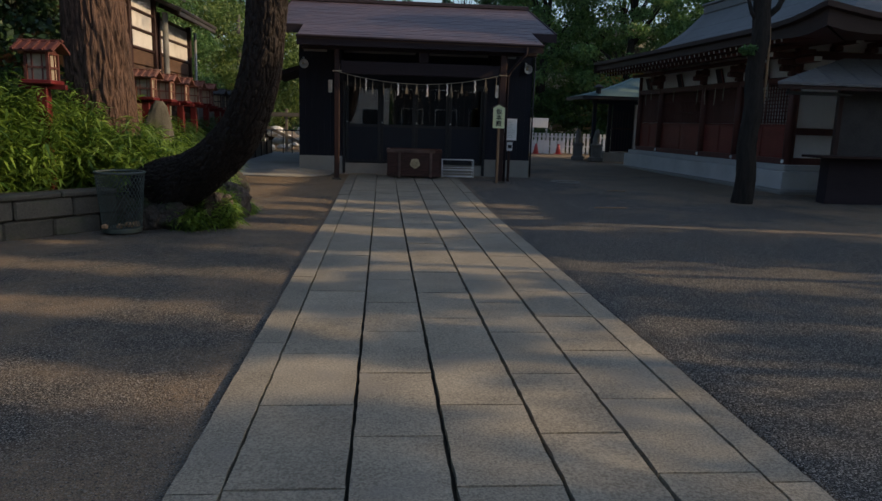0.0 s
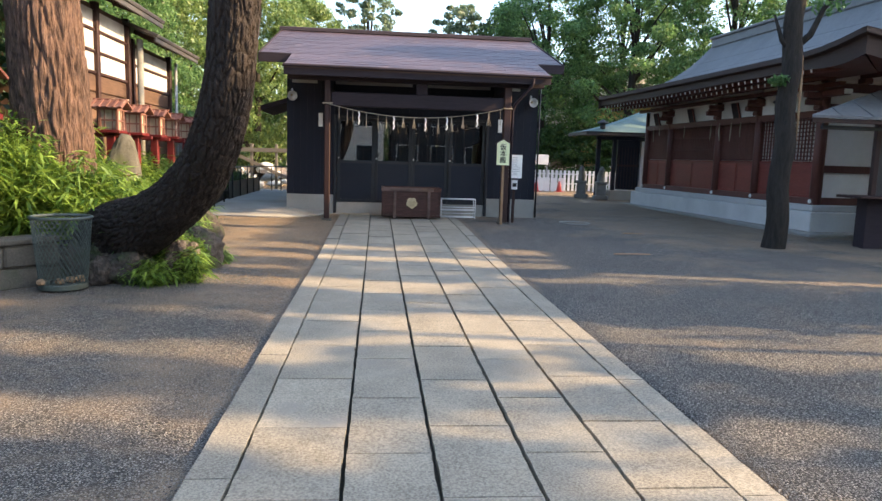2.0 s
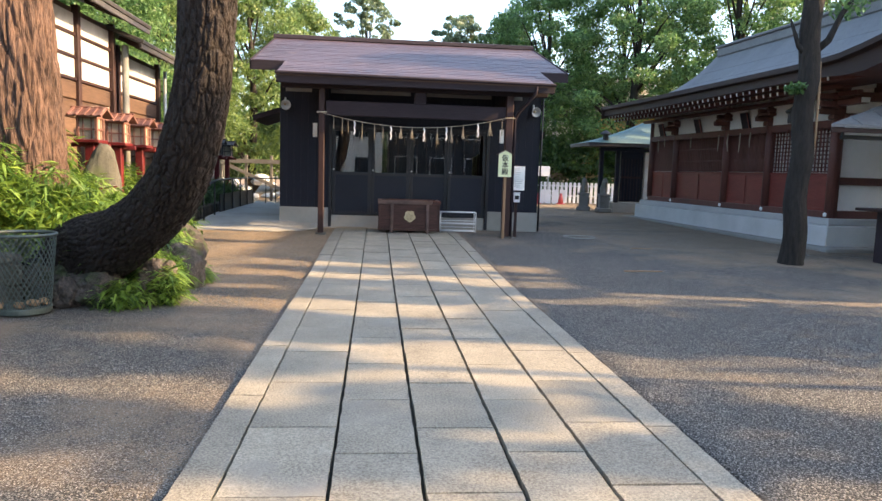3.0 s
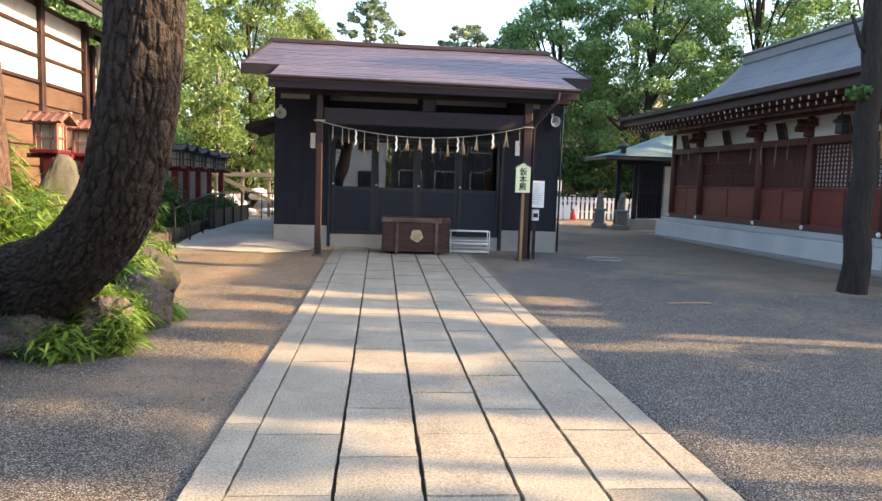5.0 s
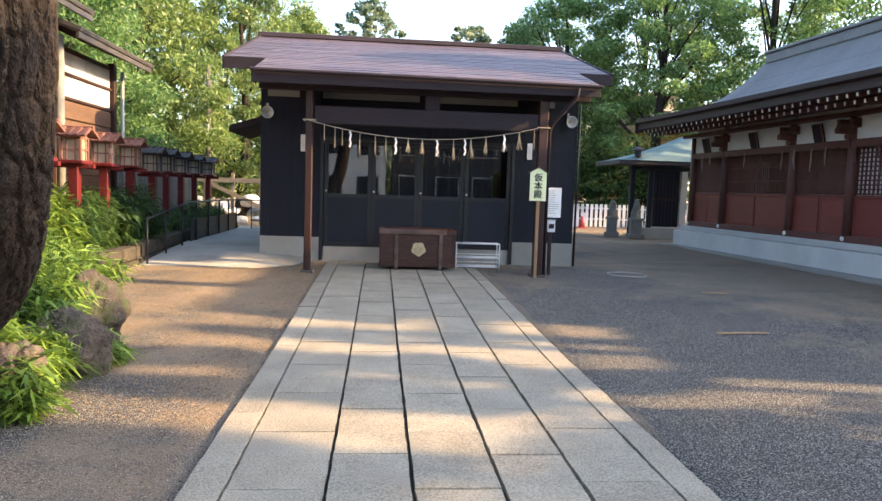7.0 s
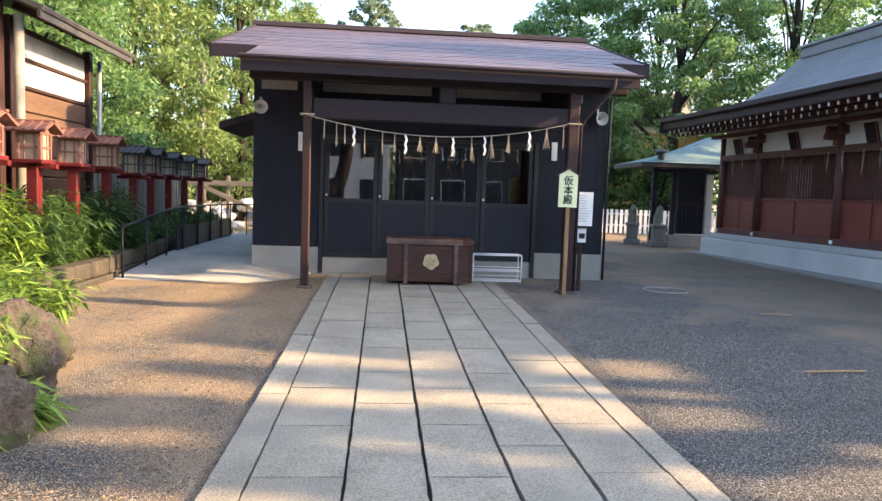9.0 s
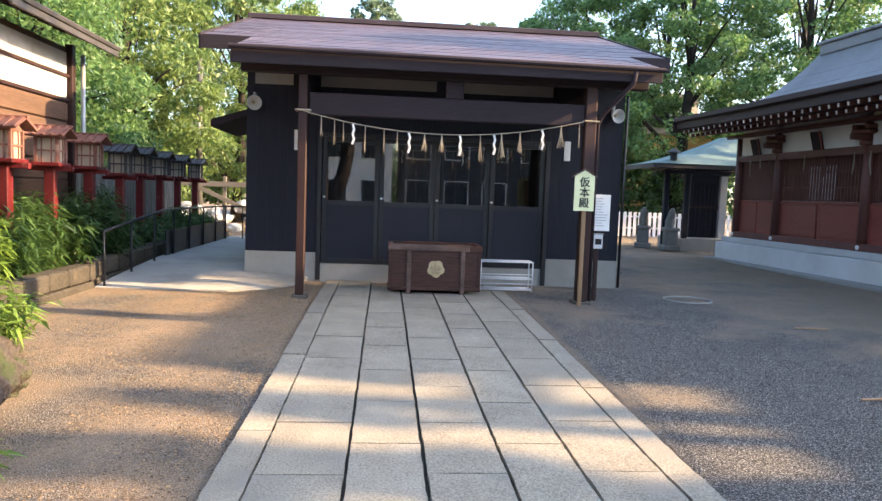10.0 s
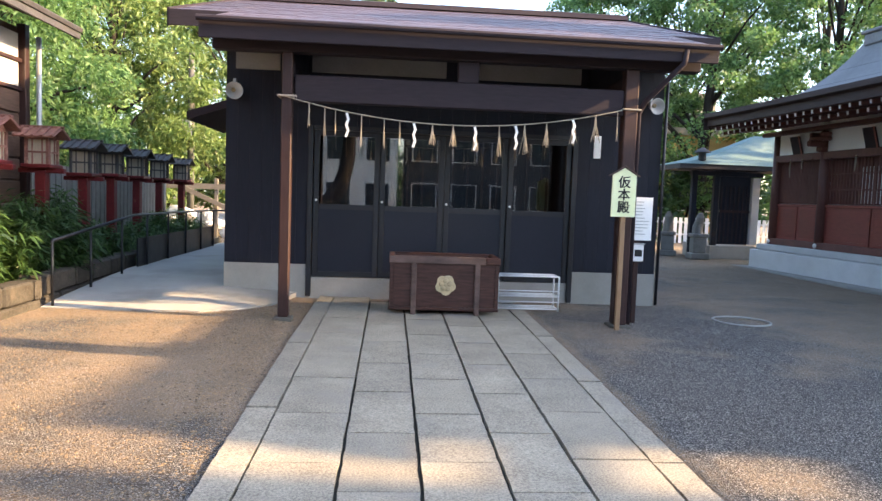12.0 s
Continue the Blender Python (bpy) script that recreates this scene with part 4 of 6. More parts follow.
# trees behind the halls, left and right, and pines in the gap
for k, (x, y, h, r, m) in enumerate([
        (-8.5, 31, 11.0, 3.6, "leaf_light"), (-5.6, 35, 11.5, 3.4, "leaf_light"), (-12.5, 33, 13.0, 4.2, "leaf"), (-9.5, 39, 13.5, 4.2, "leaf"),
        (-4.0, 41, 9.8, 3.0, "leaf_light"), (-8.0, 24.0, 7.5, 2.4, "leaf"), (-9.0, 13.5, 9.0, 3.0, "leaf_deep"), (-10.5, 19.0, 9.5, 3.0, "leaf"),
        (-17, 36, 14, 4.5, "leaf"), (-14, 26, 11, 3.5, "leaf"), (-9.5, 8.0, 8.0, 2.6, "leaf_deep")]):
    near_ = y < 27
    tree(x, y, h, r, 30 + k, m, low=0.10, clumps=120, per=330 if near_ else 350, size=0.16 if near_ else 0.20, clump=0.82, droop=0.5, aspect=0.32, label="sunlit broad green tree behind the shrine buildings")
for k, (x, y, h, r, m) in enumerate([
        (8.6, 38, 11.0, 3.6, "leaf"), (12.5, 36, 12.5, 4.2, "leaf"), (17.0, 35, 13.5, 4.6, "leaf"), (21.5, 34, 14.0, 4.6, "leaf"), (14.5, 43, 14.0, 4.8, "leaf_deep"),
        (7.8, 44, 10.2, 3.2, "leaf_deep"), (21, 42, 15, 5, "leaf_deep"), (20.5, 25, 11.5, 3.0, "leaf")]):
    tree(x, y, h, r, 60 + k, m, low=0.2, clumps=96, per=330, size=0.165, clump=0.8, trunk=0.32, droop=0.2, label="tall dense green broadleaf tree behind the hall")
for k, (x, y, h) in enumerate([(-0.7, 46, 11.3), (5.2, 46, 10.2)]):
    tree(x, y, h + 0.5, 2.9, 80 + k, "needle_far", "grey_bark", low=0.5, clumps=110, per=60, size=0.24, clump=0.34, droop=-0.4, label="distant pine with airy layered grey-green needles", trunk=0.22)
# unseen trees beside the forecourt, placed to throw the dappled shade
for k, (x, y, h, r) in enumerate([(15.5, -4.0, 8.0, 2.2), (16.0, 0.0, 8.0, 2.2), (14.8, 3.4, 7.3, 2.0), (18.5, 5.8, 8.1, 1.7), (13.5, 7.4, 5.3, 1.4)]):
    tree(x, y, h, r, 100 + k, "leaf", low=0.35, clumps=27, per=210, size=0.16, clump=0.6, label="unseen broad green tree throwing dappled shade on the forecourt")
# two more out of view, added to block direct sun on the hall front
for k, (x, y, h, r) in enumerate([(22.0, 15.7, 13.5, 2.2), (23.0, 19.5, 13.5, 2.6)]):
    tree(x, y, h, r, 120 + k, "leaf", low=0.45, clumps=70, per=260, size=0.18, clump=0.85, trunk=0.3, label="unseen tall dense tree added to keep sun off the hall front")
# high slender crowns added out of view to lay shade bands on the gravel
for k, (x, y, h) in enumerate([(15.0, 0.3, 9.2), (15.0, 1.95, 9.4), (15.2, 3.35, 9.2), (15.1, 4.85, 9.5), (16.3, 6.2, 9.8), (18.5, 8.0, 9.7), (16.0, 7.6, 9.1), (15.2, 5.75, 9.3)]):
    tree(x, y, h, 0.22, 140 + k, "leaf", low=0.765, clumps=24, per=200, size=0.15, clump=0.42 if k < 4 else 0.32, trunk=0.14, label="unseen slender high-crowned tree added to band the gravel with shade")
tree(-6.1, 11.7, 5.6, 1.35, 150, "leaf_dark", low=0.12, clumps=70, per=260, size=0.12, clump=0.5, trunk=0.12, label="dark green evergreen tree in the raised bed")
for k, (x, y) in enumerate(((8.7, 36.4), (10.3, 36.0), (12.0, 36.3))):
    tree(x, y, 3.0, 1.1, 160 + k, "leaf_deep", low=0.05, clumps=34, per=150, size=0.17, clump=0.5, trunk=0.08, label="low dark green shrub behind the white picket fence", category="bush")
# woods closing the distance
rng = np.random.default_rng(77)
cs, rs = [], []
for k in range(520):
    a = k / 520 * 2 * math.pi
    d = rng.uniform(62, 74)
    for j in range(3):
        cs.append((d * math.sin(a) + 1, 10 + d * math.cos(a), rng.uniform(0.3, 7.5 if abs(math.sin(a)) > 0.12 or math.cos(a) < 0 else 4.5)))
        rs.append(rng.uniform(1.2, 2.4))
ob = new("woods", leaf_mesh("woods", [leaves(rng, cs, rs, 42, 0.85, 0.6, 0.1, 0.8)], M["leaf_deep"]))
tagged(ob, "far dark green woods round the grounds", "woods", kind="stuff")

# ---- bamboo grass ----


def sasa(x, y, z, rx, ry, h, seed, mat, n=420, size=0.17, label="bright green bamboo grass in the raised bed"):
    """A clump of bamboo grass: thin canes with long pointed folded leaves in fans."""
    rng = np.random.default_rng(seed)
    t = thing("bamboo_grass", x, y, z, label=label, category="bush", group="bamboo grass")
    s = Shape()
    k = 26
    tops = []
    for i in range(k):
        a, d = rng.uniform(0, 6.28), math.sqrt(rng.uniform(0, 1))
        bx, by = rx * d * math.cos(a), ry * d * math.sin(a)
        hh = h * (1.05 - 0.45 * d * d) * rng.uniform(0.8, 1.05)
        top = (bx * 1.15 + rng.uniform(-0.08, 0.08), by * 1.15 + rng.uniform(-0.08, 0.08), hh)
        s.tube([(bx * 0.8, by * 0.8, -0.1), (bx, by, hh * 0.6), top], [0.006, 0.005, 0.002], 4, caps=False)
        tops.append((bx, by, hh))
    part("canes", s, M["sasa_shaded"], t)
    v = np.empty((n * k // 8, 4, 3))
    for i in range(len(v)):
        bx, by, hh = tops[i % k]
        f = rng.uniform(0.12, 1.03)
        p = np.array([bx * (0.8 + 0.35 * f) + rng.normal() * 0.07, by * (0.8 + 0.35 * f) + rng.normal() * 0.07, hh * f])
        a = rng.uniform(0, 6.28)
        tilt = rng.uniform(-0.7, 0.55)
        u = np.array([math.cos(a) * math.cos(tilt), math.sin(a) * math.cos(tilt), math.sin(tilt)])
        w = np.cross(u, [0, 0, 1.0]) + rng.normal(size=3) * 0.3
        w /= np.linalg.norm(w)
        ln = size * rng.uniform(0.6, 1.4)
        v[i] = p, p + u * ln * 0.35 + w * ln * 0.085, p + u * ln - np.array([0, 0, 0.25 * ln]), p + u * ln * 0.35 - w * ln * 0.085
    part("foliage", leaf_mesh("foliage", [(v.reshape(-1, 3), len(v))], M[mat]), None, t)
    return t


rr = random.Random(3)
# clumps at the back and front left mostly take the green with shade in it
for k in range(60):
    x, y = rr.uniform(-7.0, -4.2), rr.uniform(6.4, 12.6)
    x = min(x, -4.2 + (y - 8.5) * 0.79 - rr.uniform(0.4, 0.9)) if y < 10 else x
    sasa(x, y, 0.35, 0.45, 0.45, rr.uniform(1.35, 1.65) + 0.15 * (x < -5.5), 200 + k, "sasa_shaded" if x < -5.6 or (y < 8.0 and rr.random() < 0.6) or rr.random() < 0.2 else "sasa", 480)
for k, (x, y, h) in enumerate([(-4.4, 9.7, 1.5), (-4.0, 9.95, 1.3), (-3.65, 10.4, 1.15), (-4.4, 9.2, 1.45), (-4.75, 8.7, 1.45), (-3.85, 10.1, 1.1), (-4.3, 10.3, 1.4), (-5.3, 8.2, 1.1), (-5.0, 8.9, 1.2), (-5.9, 7.6, 1.15), (-3.3, 10.5, 0.85), (-3.5, 10.1, 0.95), (-3.1, 10.9, 0.8), (-3.5, 11.3, 0.95), (-3.65, 11.9, 0.95), (-3.3, 12.2, 0.7), (-4.4, 12.6, 0.75), (-4.7, 13.6, 0.7), (-3.75, 10.0, 0.75)]):
    sasa(x, y, 0.30, 0.4, 0.4, h, 260 + k, "sasa", 520)
for k, (x, y, z, h, r) in enumerate([(-2.42, 9.32, 0.0, 0.28, 0.14), (-2.06, 9.52, 0.0, 0.38, 0.10), (-2.42, 9.85, 0.2, 0.42, 0.18), (-2.18, 10.12, 0.1, 0.36, 0.10), (-2.42, 10.6, 0.25, 0.42, 0.2), (-2.12, 10.85, 0.0, 0.26, 0.10),
                                     (-2.75, 11.5, 0.3, 0.65, 0.3), (-2.55, 10.9, 0.3, 0.6, 0.25), (-3.0, 11.9, 0.3, 0.7, 0.35), (-2.7, 9.7, 0.3, 0.4, 0.2), (-2.9, 12.6, 0.3, 0.5, 0.35)]):
    sasa(x, y, z, r, r, h, 290 + k, "sasa", 300, 0.14, "small bright bamboo grass tuft growing between rocks")
for k in range(15):
    y = 14.0 + 0.34 * k
    sasa(-4.3 + rr.uniform(-0.2, 0.12), y, 0.32, 0.36, 0.36, rr.uniform(0.9, 1.15), 310 + k, "sasa" if y < 15.3 else "sasa_shaded", 560, 0.17, "dark green bamboo grass in the raised bed")
for k in range(8):
    sasa(-4.5 + rr.uniform(-0.1, 0.1), 19.6 + 0.75 * k, 0.3, 0.4, 0.4, rr.uniform(0.5, 0.75), 340 + k, "sasa_shaded", 420, 0.16, "dark green bamboo grass in the raised bed")

# ---- raised bed ----
bed = Shape().prism([(-12, 2.2), (-9.2, 2.2), (-5.55, 7.05), (-3.55, 9.6), (-2.95, 10.1), (-2.6, 11.6), (-3.2, 13.2), (-4.02, 14.2), (-4.02, 26.5), (-12, 26.5)], -0.2, 0.33, "z")
single("bed_soil", bed, M["soil"], "dark soil of the raised planting bed", "ground", kind="structure")


def rock(name, x, y, z, sx, sy, sz, seed, mat="rock", label="rough weathered boulder edging the raised bed", category="rock"):
    b = bmesh.new()
    bmesh.ops.create_icosphere(b, subdivisions=3 if y > 20 else 5, radius=1)
    for v in b.verts:
        q = v.co * 0.9 + Vector((seed * 7.3, 0, 0))
        k = 1.03 + 0.32 * noise.noise(q) + 0.2 * noise.noise(q * 2.4) + 0.10 * noise.noise(q * 6) + 0.05 * noise.noise(q * 14)
        f = noise.voronoi(q * 1.4)[0]
        k -= 0.24 * min(f[0], 0.6)
        v.co = Vector((v.co.x * sx * k, v.co.y * sy * k, v.co.z * sz * k))
    me = bpy.data.meshes.new(name)
    b.to_mesh(me)
    b.free()
    me.materials.append(M[mat])
    me.polygons.foreach_set("use_smooth", [True] * len(me.polygons))
    ob = new(name, me)
    ob.matrix_basis = pose(x, y, z, 0, 0, seed * 40)
    return tagged(ob, label, category, "bed rocks")


for k, (x, y, z, a, b, c) in enumerate([(-2.62, 9.42, 0.18, 0.32, 0.24, 0.27), (-2.14, 9.62, 0.20, 0.22, 0.19, 0.28), (-2.14, 10.5, 0.22, 0.22, 0.32, 0.33), (-2.34, 11.32, 0.24, 0.29, 0.40, 0.40),
                                        (-2.9, 9.3, 0.12, 0.17, 0.16, 0.18), (-2.85, 9.75, 0.22, 0.36, 0.3, 0.32), (-2.75, 12.3, 0.16, 0.3, 0.38, 0.27), (-3.2, 13.3, 0.2, 0.4, 0.35, 0.3), (-3.3, 9.75, 0.15, 0.3, 0.25, 0.25)]):
    rock("rock", x, y, z, a, b, c, k + 1)


def block_wall(x0, y0, x1, y1, rows, hgt, label, seed, mat_="block_stone"):
    """A low wall of rough stone blocks, each a piece of its own."""
    rng = random.Random(seed)
    L_ = math.hypot(x1 - x0, y1 - y0)
    t = thing("bed_wall", x0, y0, 0, math.degrees(math.atan2(y1 - y0, x1 - x0)), label, "wall", kind="structure")
    z = -0.04
    for r in range(rows):
        x = -rng.uniform(0, 0.3)
        while x < L_:
            w_ = rng.uniform(0.5, 0.72)
            a, b = max(0, x), min(L_, x + w_)
            if b - a > 0.05:
                o = rng.uniform(-0.015, 0.02)
                part("block", Shape().box(a + 0.006, b - 0.006, -0.13 - o, 0.13, z + 0.004, z + hgt - 0.006, chamfer=0.022), M[mat_], t)
            x += w_
        z += hgt
    return t


bw = block_wall(-8.4, 3.2, -3.45, 9.45, 2, 0.235, "low stone block wall of the raised bed", 1)
n_cap = 11
for k in range(n_cap):
    part("cap_stone", Shape().box(7.97 * k / n_cap + 0.006, 7.97 * (k + 1) / n_cap - 0.006, -0.16, 0.14, 0.432, 0.505, chamfer=0.018), M["block_stone"], bw)
M["dark_block"] = material("dark_block", (0.025, 0.022, 0.018), (0.085, 0.075, 0.062), 0.9, scale=3, fine=30, bump=0.6, depth=0.015, spots=(0.12, 0.10, 0.075), spot_size=2.5, spot_cut=0.6, sharp=0.14)
block_wall(-3.92, 13.9, -3.90, 17.0, 2, 0.23, "low dark stained block wall of the raised bed", 2, "dark_block")
block_wall(-3.92, 17.0, -4.3, 26.4, 2, 0.25, "low dark stained block wall beside the ramp", 3, "dark_block")

# ---- the paved path ----
path = thing("stone_path", 0, 0, 0, label="straight path of grey granite slabs in staggered rows", category="path", kind="structure")
part("joint_bed", Shape().quad((PATH_X0, -3.6, -0.035), (PATH_X1, -3.6, -0.035), (PATH_X1, 10.5, -0.035), (PATH_X0, 10.5, -0.035))
     .quad((PATH_X0, 10.5, -0.035), (PATH_X1, 10.5, -0.035), (PATH_X1, 13.7, gz(13.7) - 0.035), (PATH_X0, 13.7, gz(13.7) - 0.035))
     .quad((PATH_X0, 13.7, gz(13.7) - 0.035), (PATH_X1, 13.7, gz(13.7) - 0.035), (PATH_X1, 18.39, BASE - 0.035), (PATH_X0, 18.39, BASE - 0.035)), M["soil"], path, "dark soil in the joints")
cols = [PATH_X0, -0.562, -0.070, 0.365, 0.822, 1.246, 1.71, PATH_X1]
rng = random.Random(9)
for c in range(7):
    # the crosswise joints of neighbouring rows are staggered by half a slab; the kerb stones are longer
    if c in (0, 6):
        marks = [-4.0 + 1.66 * k for k in range(14)] if c == 6 else [-3.1, -1.2, 0.7, 2.6, 4.54, 6.53, 7.77, 9.66, 11.6, 13.5, 15.4, 17.2, 19.0]
    else:
        marks = [(-3.14 if c in (1, 3) else -3.07 if c == 5 else -3.50) + 0.8275 * k for k in range(27)]
    marks = [m_ + rng.uniform(-0.014, 0.014) for m_ in marks]
    for y, y1 in zip(marks, marks[1:]):
        y1 = min(y1, 18.385)
        if y1 - y < 0.1:
            break
        ya, yb = y + 0.005, y1 - 0.005
        g0 = (0.004, 0.004, 0.007, 0.008, 0.008, 0.008, 0.005)[c]
        g1 = (0.004, 0.007, 0.008, 0.008, 0.008, 0.005, 0.004)[c]
        hx, hy = (cols[c + 1] - cols[c]) / 2, (yb - ya) / 2
        out = []
        for (xa, ya_), (xb, yb_) in (((-hx + g0, -hy), (hx - g1, -hy)), ((hx - g1, -hy), (hx - g1, hy)), ((hx - g1, hy), (-hx + g0, hy)), ((-hx + g0, hy), (-hx + g0, -hy))):
            n_ = max(2, round(math.hypot(xb - xa, yb_ - ya_) / 0.07))
            for q in range(n_):
                f_ = q / n_
                w_ = 0.0 if q == 0 else 1.0
                out.append((xa + (xb - xa) * f_ - w_ * math.copysign(rng.uniform(0, 0.007), xa) * (xa == xb), ya_ + (yb_ - ya_) * f_ - w_ * math.copysign(rng.uniform(0, 0.006), ya_) * (ya_ == yb_)))
        sl = Shape().prism(out, -0.1, 0, "z")
        ob = part("slab", sl, M["granite"], path)
        ym = (ya + yb) / 2
        tilt = math.degrees(math.atan2(gz(yb) - gz(ya), yb - ya))
        ob.matrix_basis = pose(cols[c] + hx, ym, gz(ym) + rng.uniform(-0.0025, 0.0025), tilt + rng.uniform(-0.1, 0.1), rng.uniform(-0.15, 0.15), 0)

# ---- roof shingles of the hall ----
rng = random.Random(21)
n_rows = 25
run = (YR - YP) / n_rows
ang = math.degrees(math.atan(SL))
sheets = {}
for r in range(n_rows):
    ya = YP + r * run - 0.015
    inside = ya < YE - 0.05
    a, b = (PXL - 0.015, PXR + 0.015) if inside else (XL - 0.015, XR + 0.015)
    x = a - rng.uniform(0, 0.9)
    while x < b:
        xa, xb = max(a, x), min(b, x + 1.1)
        if xb - xa > 0.03:
            key = round(xb - xa, 2)
            if key not in sheets:
                sheets[key] = Shape().box(0.0015, key - 0.0015, 0, (run + 0.05) * 1.045, 0.0, 0.012, chamfer=0.003).mesh("shingle", M["roof_brown"])
            ob = part("shingle", sheets[key], None, hall)
            ob.matrix_basis = pose(xa, ya, roof_z(ya) - 0.026 + rng.uniform(0, 0.004), ang - 1.2 + rng.uniform(-0.25, 0.25), 0, 0)
        x += 1.1
s = Shape().prism([(YR, RZ - 0.01), (2 * YR - YE, roof_z(YE)), (2 * YR - YE, roof_z(YE) - 0.02), (YR, RZ - 0.03)], XL - 0.01, XR + 0.01, "x")
part("rear_slope", s, M["roof_brown"], hall)

# ---- things round the hall ----
# offering box
ob = thing("offering_box", 0.83, 17.08, BASE, label="dark brown wooden offering box with a gold crest", category="box")
part("front_board", Shape().box(-0.65, 0.65, 0.0, 0.035, 0.09, 0.62, chamfer=0.006), M["box_wood"], ob)
part("back_board", Shape().box(-0.65, 0.65, 0.53, 0.565, 0.09, 0.62, chamfer=0.006), M["box_wood"], ob)
for x in (-0.65, 0.615):
    part("side_board", Shape().box(x, x + 0.035, 0.035, 0.53, 0.09, 0.62, chamfer=0.005), M["box_wood"], ob)
part("bottom_board", Shape().box(-0.615, 0.615, 0.035, 0.53, 0.09, 0.12), M["box_wood"], ob)
for x in (-0.40, 0.36):
    for y in (-0.035, 0.565):
        part("upright", Shape().box(x, x + 0.065, y, y + 0.035, 0.0, 0.62, chamfer=0.008), M["worn_wood"], ob, "worn paler brown upright")
part("rim", Shape().box(-0.665, 0.49, -0.03, 0.03, 0.61, 0.70, chamfer=0.008), M["worn_wood"], ob, "worn paler front rim")
part("rim", Shape().box(0.493, 0.665, -0.025, 0.03, 0.61, 0.70, chamfer=0.008), M["box_wood"], ob)
for x in (-0.655, 0.605):
    part("corner_strip", Shape().box(x, x + 0.05, -0.012, 0.0, 0.09, 0.61, chamfer=0.004), M["box_wood"], ob)
part("rim", Shape().box(-0.665, 0.665, 0.54, 0.60, 0.62, 0.70, chamfer=0.01), M["box_wood"], ob)
for x in (-0.665, 0.595):
    part("rim", Shape().box(x, x + 0.07, 0.03, 0.54, 0.62, 0.70, chamfer=0.01), M["box_wood"], ob)
for i in range(8):
    y = 0.07 + i * 0.06
    part("slat", Shape().prism([(y, 0.61), (y + 0.02, 0.635), (y + 0.04, 0.61), (y + 0.02, 0.585)], -0.595, 0.595, "x"), M["box_wood"], ob)
part("skid", Shape().box(-0.66, 0.66, -0.02, 0.06, 0.05, 0.09, chamfer=0.008), M["box_wood"], ob)
part("skid", Shape().box(-0.66, 0.66, 0.5, 0.58, 0.05, 0.09, chamfer=0.008), M["box_wood"], ob)
s = Shape()
n0 = 60
ring = [(0.125 * (0.82 + 0.18 * abs(math.cos(2.5 * 2 * math.pi * k / n0 + 0.6))) * math.cos(2 * math.pi * k / n0), 0.125 * (0.82 + 0.18 * abs(math.cos(2.5 * 2 * math.pi * k / n0 + 0.6))) * math.sin(2 * math.pi * k / n0)) for k in range(n0)]
s.prism([(x + 0.015, z + 0.36) for x, z in ring], -0.018, 0.0, "y")
crest = part("crest", s, M["gold"], ob, "round gold crest")
for k in range(5):
    a = 2 * math.pi * k / 5 + math.pi / 2
    part("petal", Shape().lathe([(0.034, 0), (0.026, 0.008), (0.008, 0.011)], 10), M["gold"], crest).matrix_basis = pose(0.015 + 0.05 * math.cos(a), -0.018, 0.36 + 0.05 * math.sin(a), 90, 0, 0)
part("boss", Shape().lathe([(0.025, 0), (0.02, 0.012), (0.005, 0.016)], 10), M["gold"], crest).matrix_basis = pose(0.015, -0.018, 0.36, 90, 0, 0)

# white metal rack
rack = thing("shoe_rack", 1.94, 17.62, BASE, label="small white metal wire rack", category="rack")
for x in (-0.39, 0.39):
    for y in (-0.1, 0.18):
        part("leg", Shape().tube([(x, y, 0), (x, y, 0.45)], 0.011, 8), M["white_metal"], rack, smooth="auto")
for z in (0.03, 0.19, 0.445):
    for y in (-0.1, 0.04, 0.18):
        part("bar", Shape().tube([(-0.39, y, z), (0.39, y, z)], 0.009, 8), M["white_metal"], rack, smooth="auto")
    for x in (-0.39, 0.39):
        part("bar", Shape().tube([(x, -0.1, z), (x, 0.18, z)], 0.009, 8), M["white_metal"], rack, smooth="auto")
for y in (0.26, 0.12):
    part("bar", Shape().tube([(-0.39, -0.1, y), (0.39, -0.1, y)], 0.007, 8), M["white_metal"], rack, smooth="auto")


def letters(body, size, mat, parent, m, name="lettering", bold=0.0):
    """Writing in the built-in font, as a mesh."""
    cu = bpy.data.curves.new(name, "FONT")
    cu.body, cu.size, cu.align_x, cu.align_y, cu.extrude = body, size, "CENTER", "CENTER", 0.001
    tmp = bpy.data.objects.new("tmp", cu)
    scene.collection.objects.link(tmp)
    me = bpy.data.meshes.new_from_object(tmp.evaluated_get(bpy.context.evaluated_depsgraph_get()))
    bpy.data.objects.remove(tmp)
    if bold:
        # heavier strokes: the same shape laid over itself a little aside
        b = bmesh.new()
        for k, (dx, dy) in enumerate(((0, 0), (bold, 0), (-bold, 0), (bold * 0.5, bold * 0.5), (-bold * 0.5, -bold * 0.5))):
            n0_ = len(b.verts)
            b.from_mesh(me)
            b.verts.ensure_lookup_table()
            for v in b.verts[n0_:]:
                v.co += Vector((dx, dy, 0.0004 * k))
        b.to_mesh(me)
        b.free()
    me.materials.clear()
    me.materials.append(mat)
    o = new(name, me)
    o.parent = parent
    o.matrix_basis = m
    return o


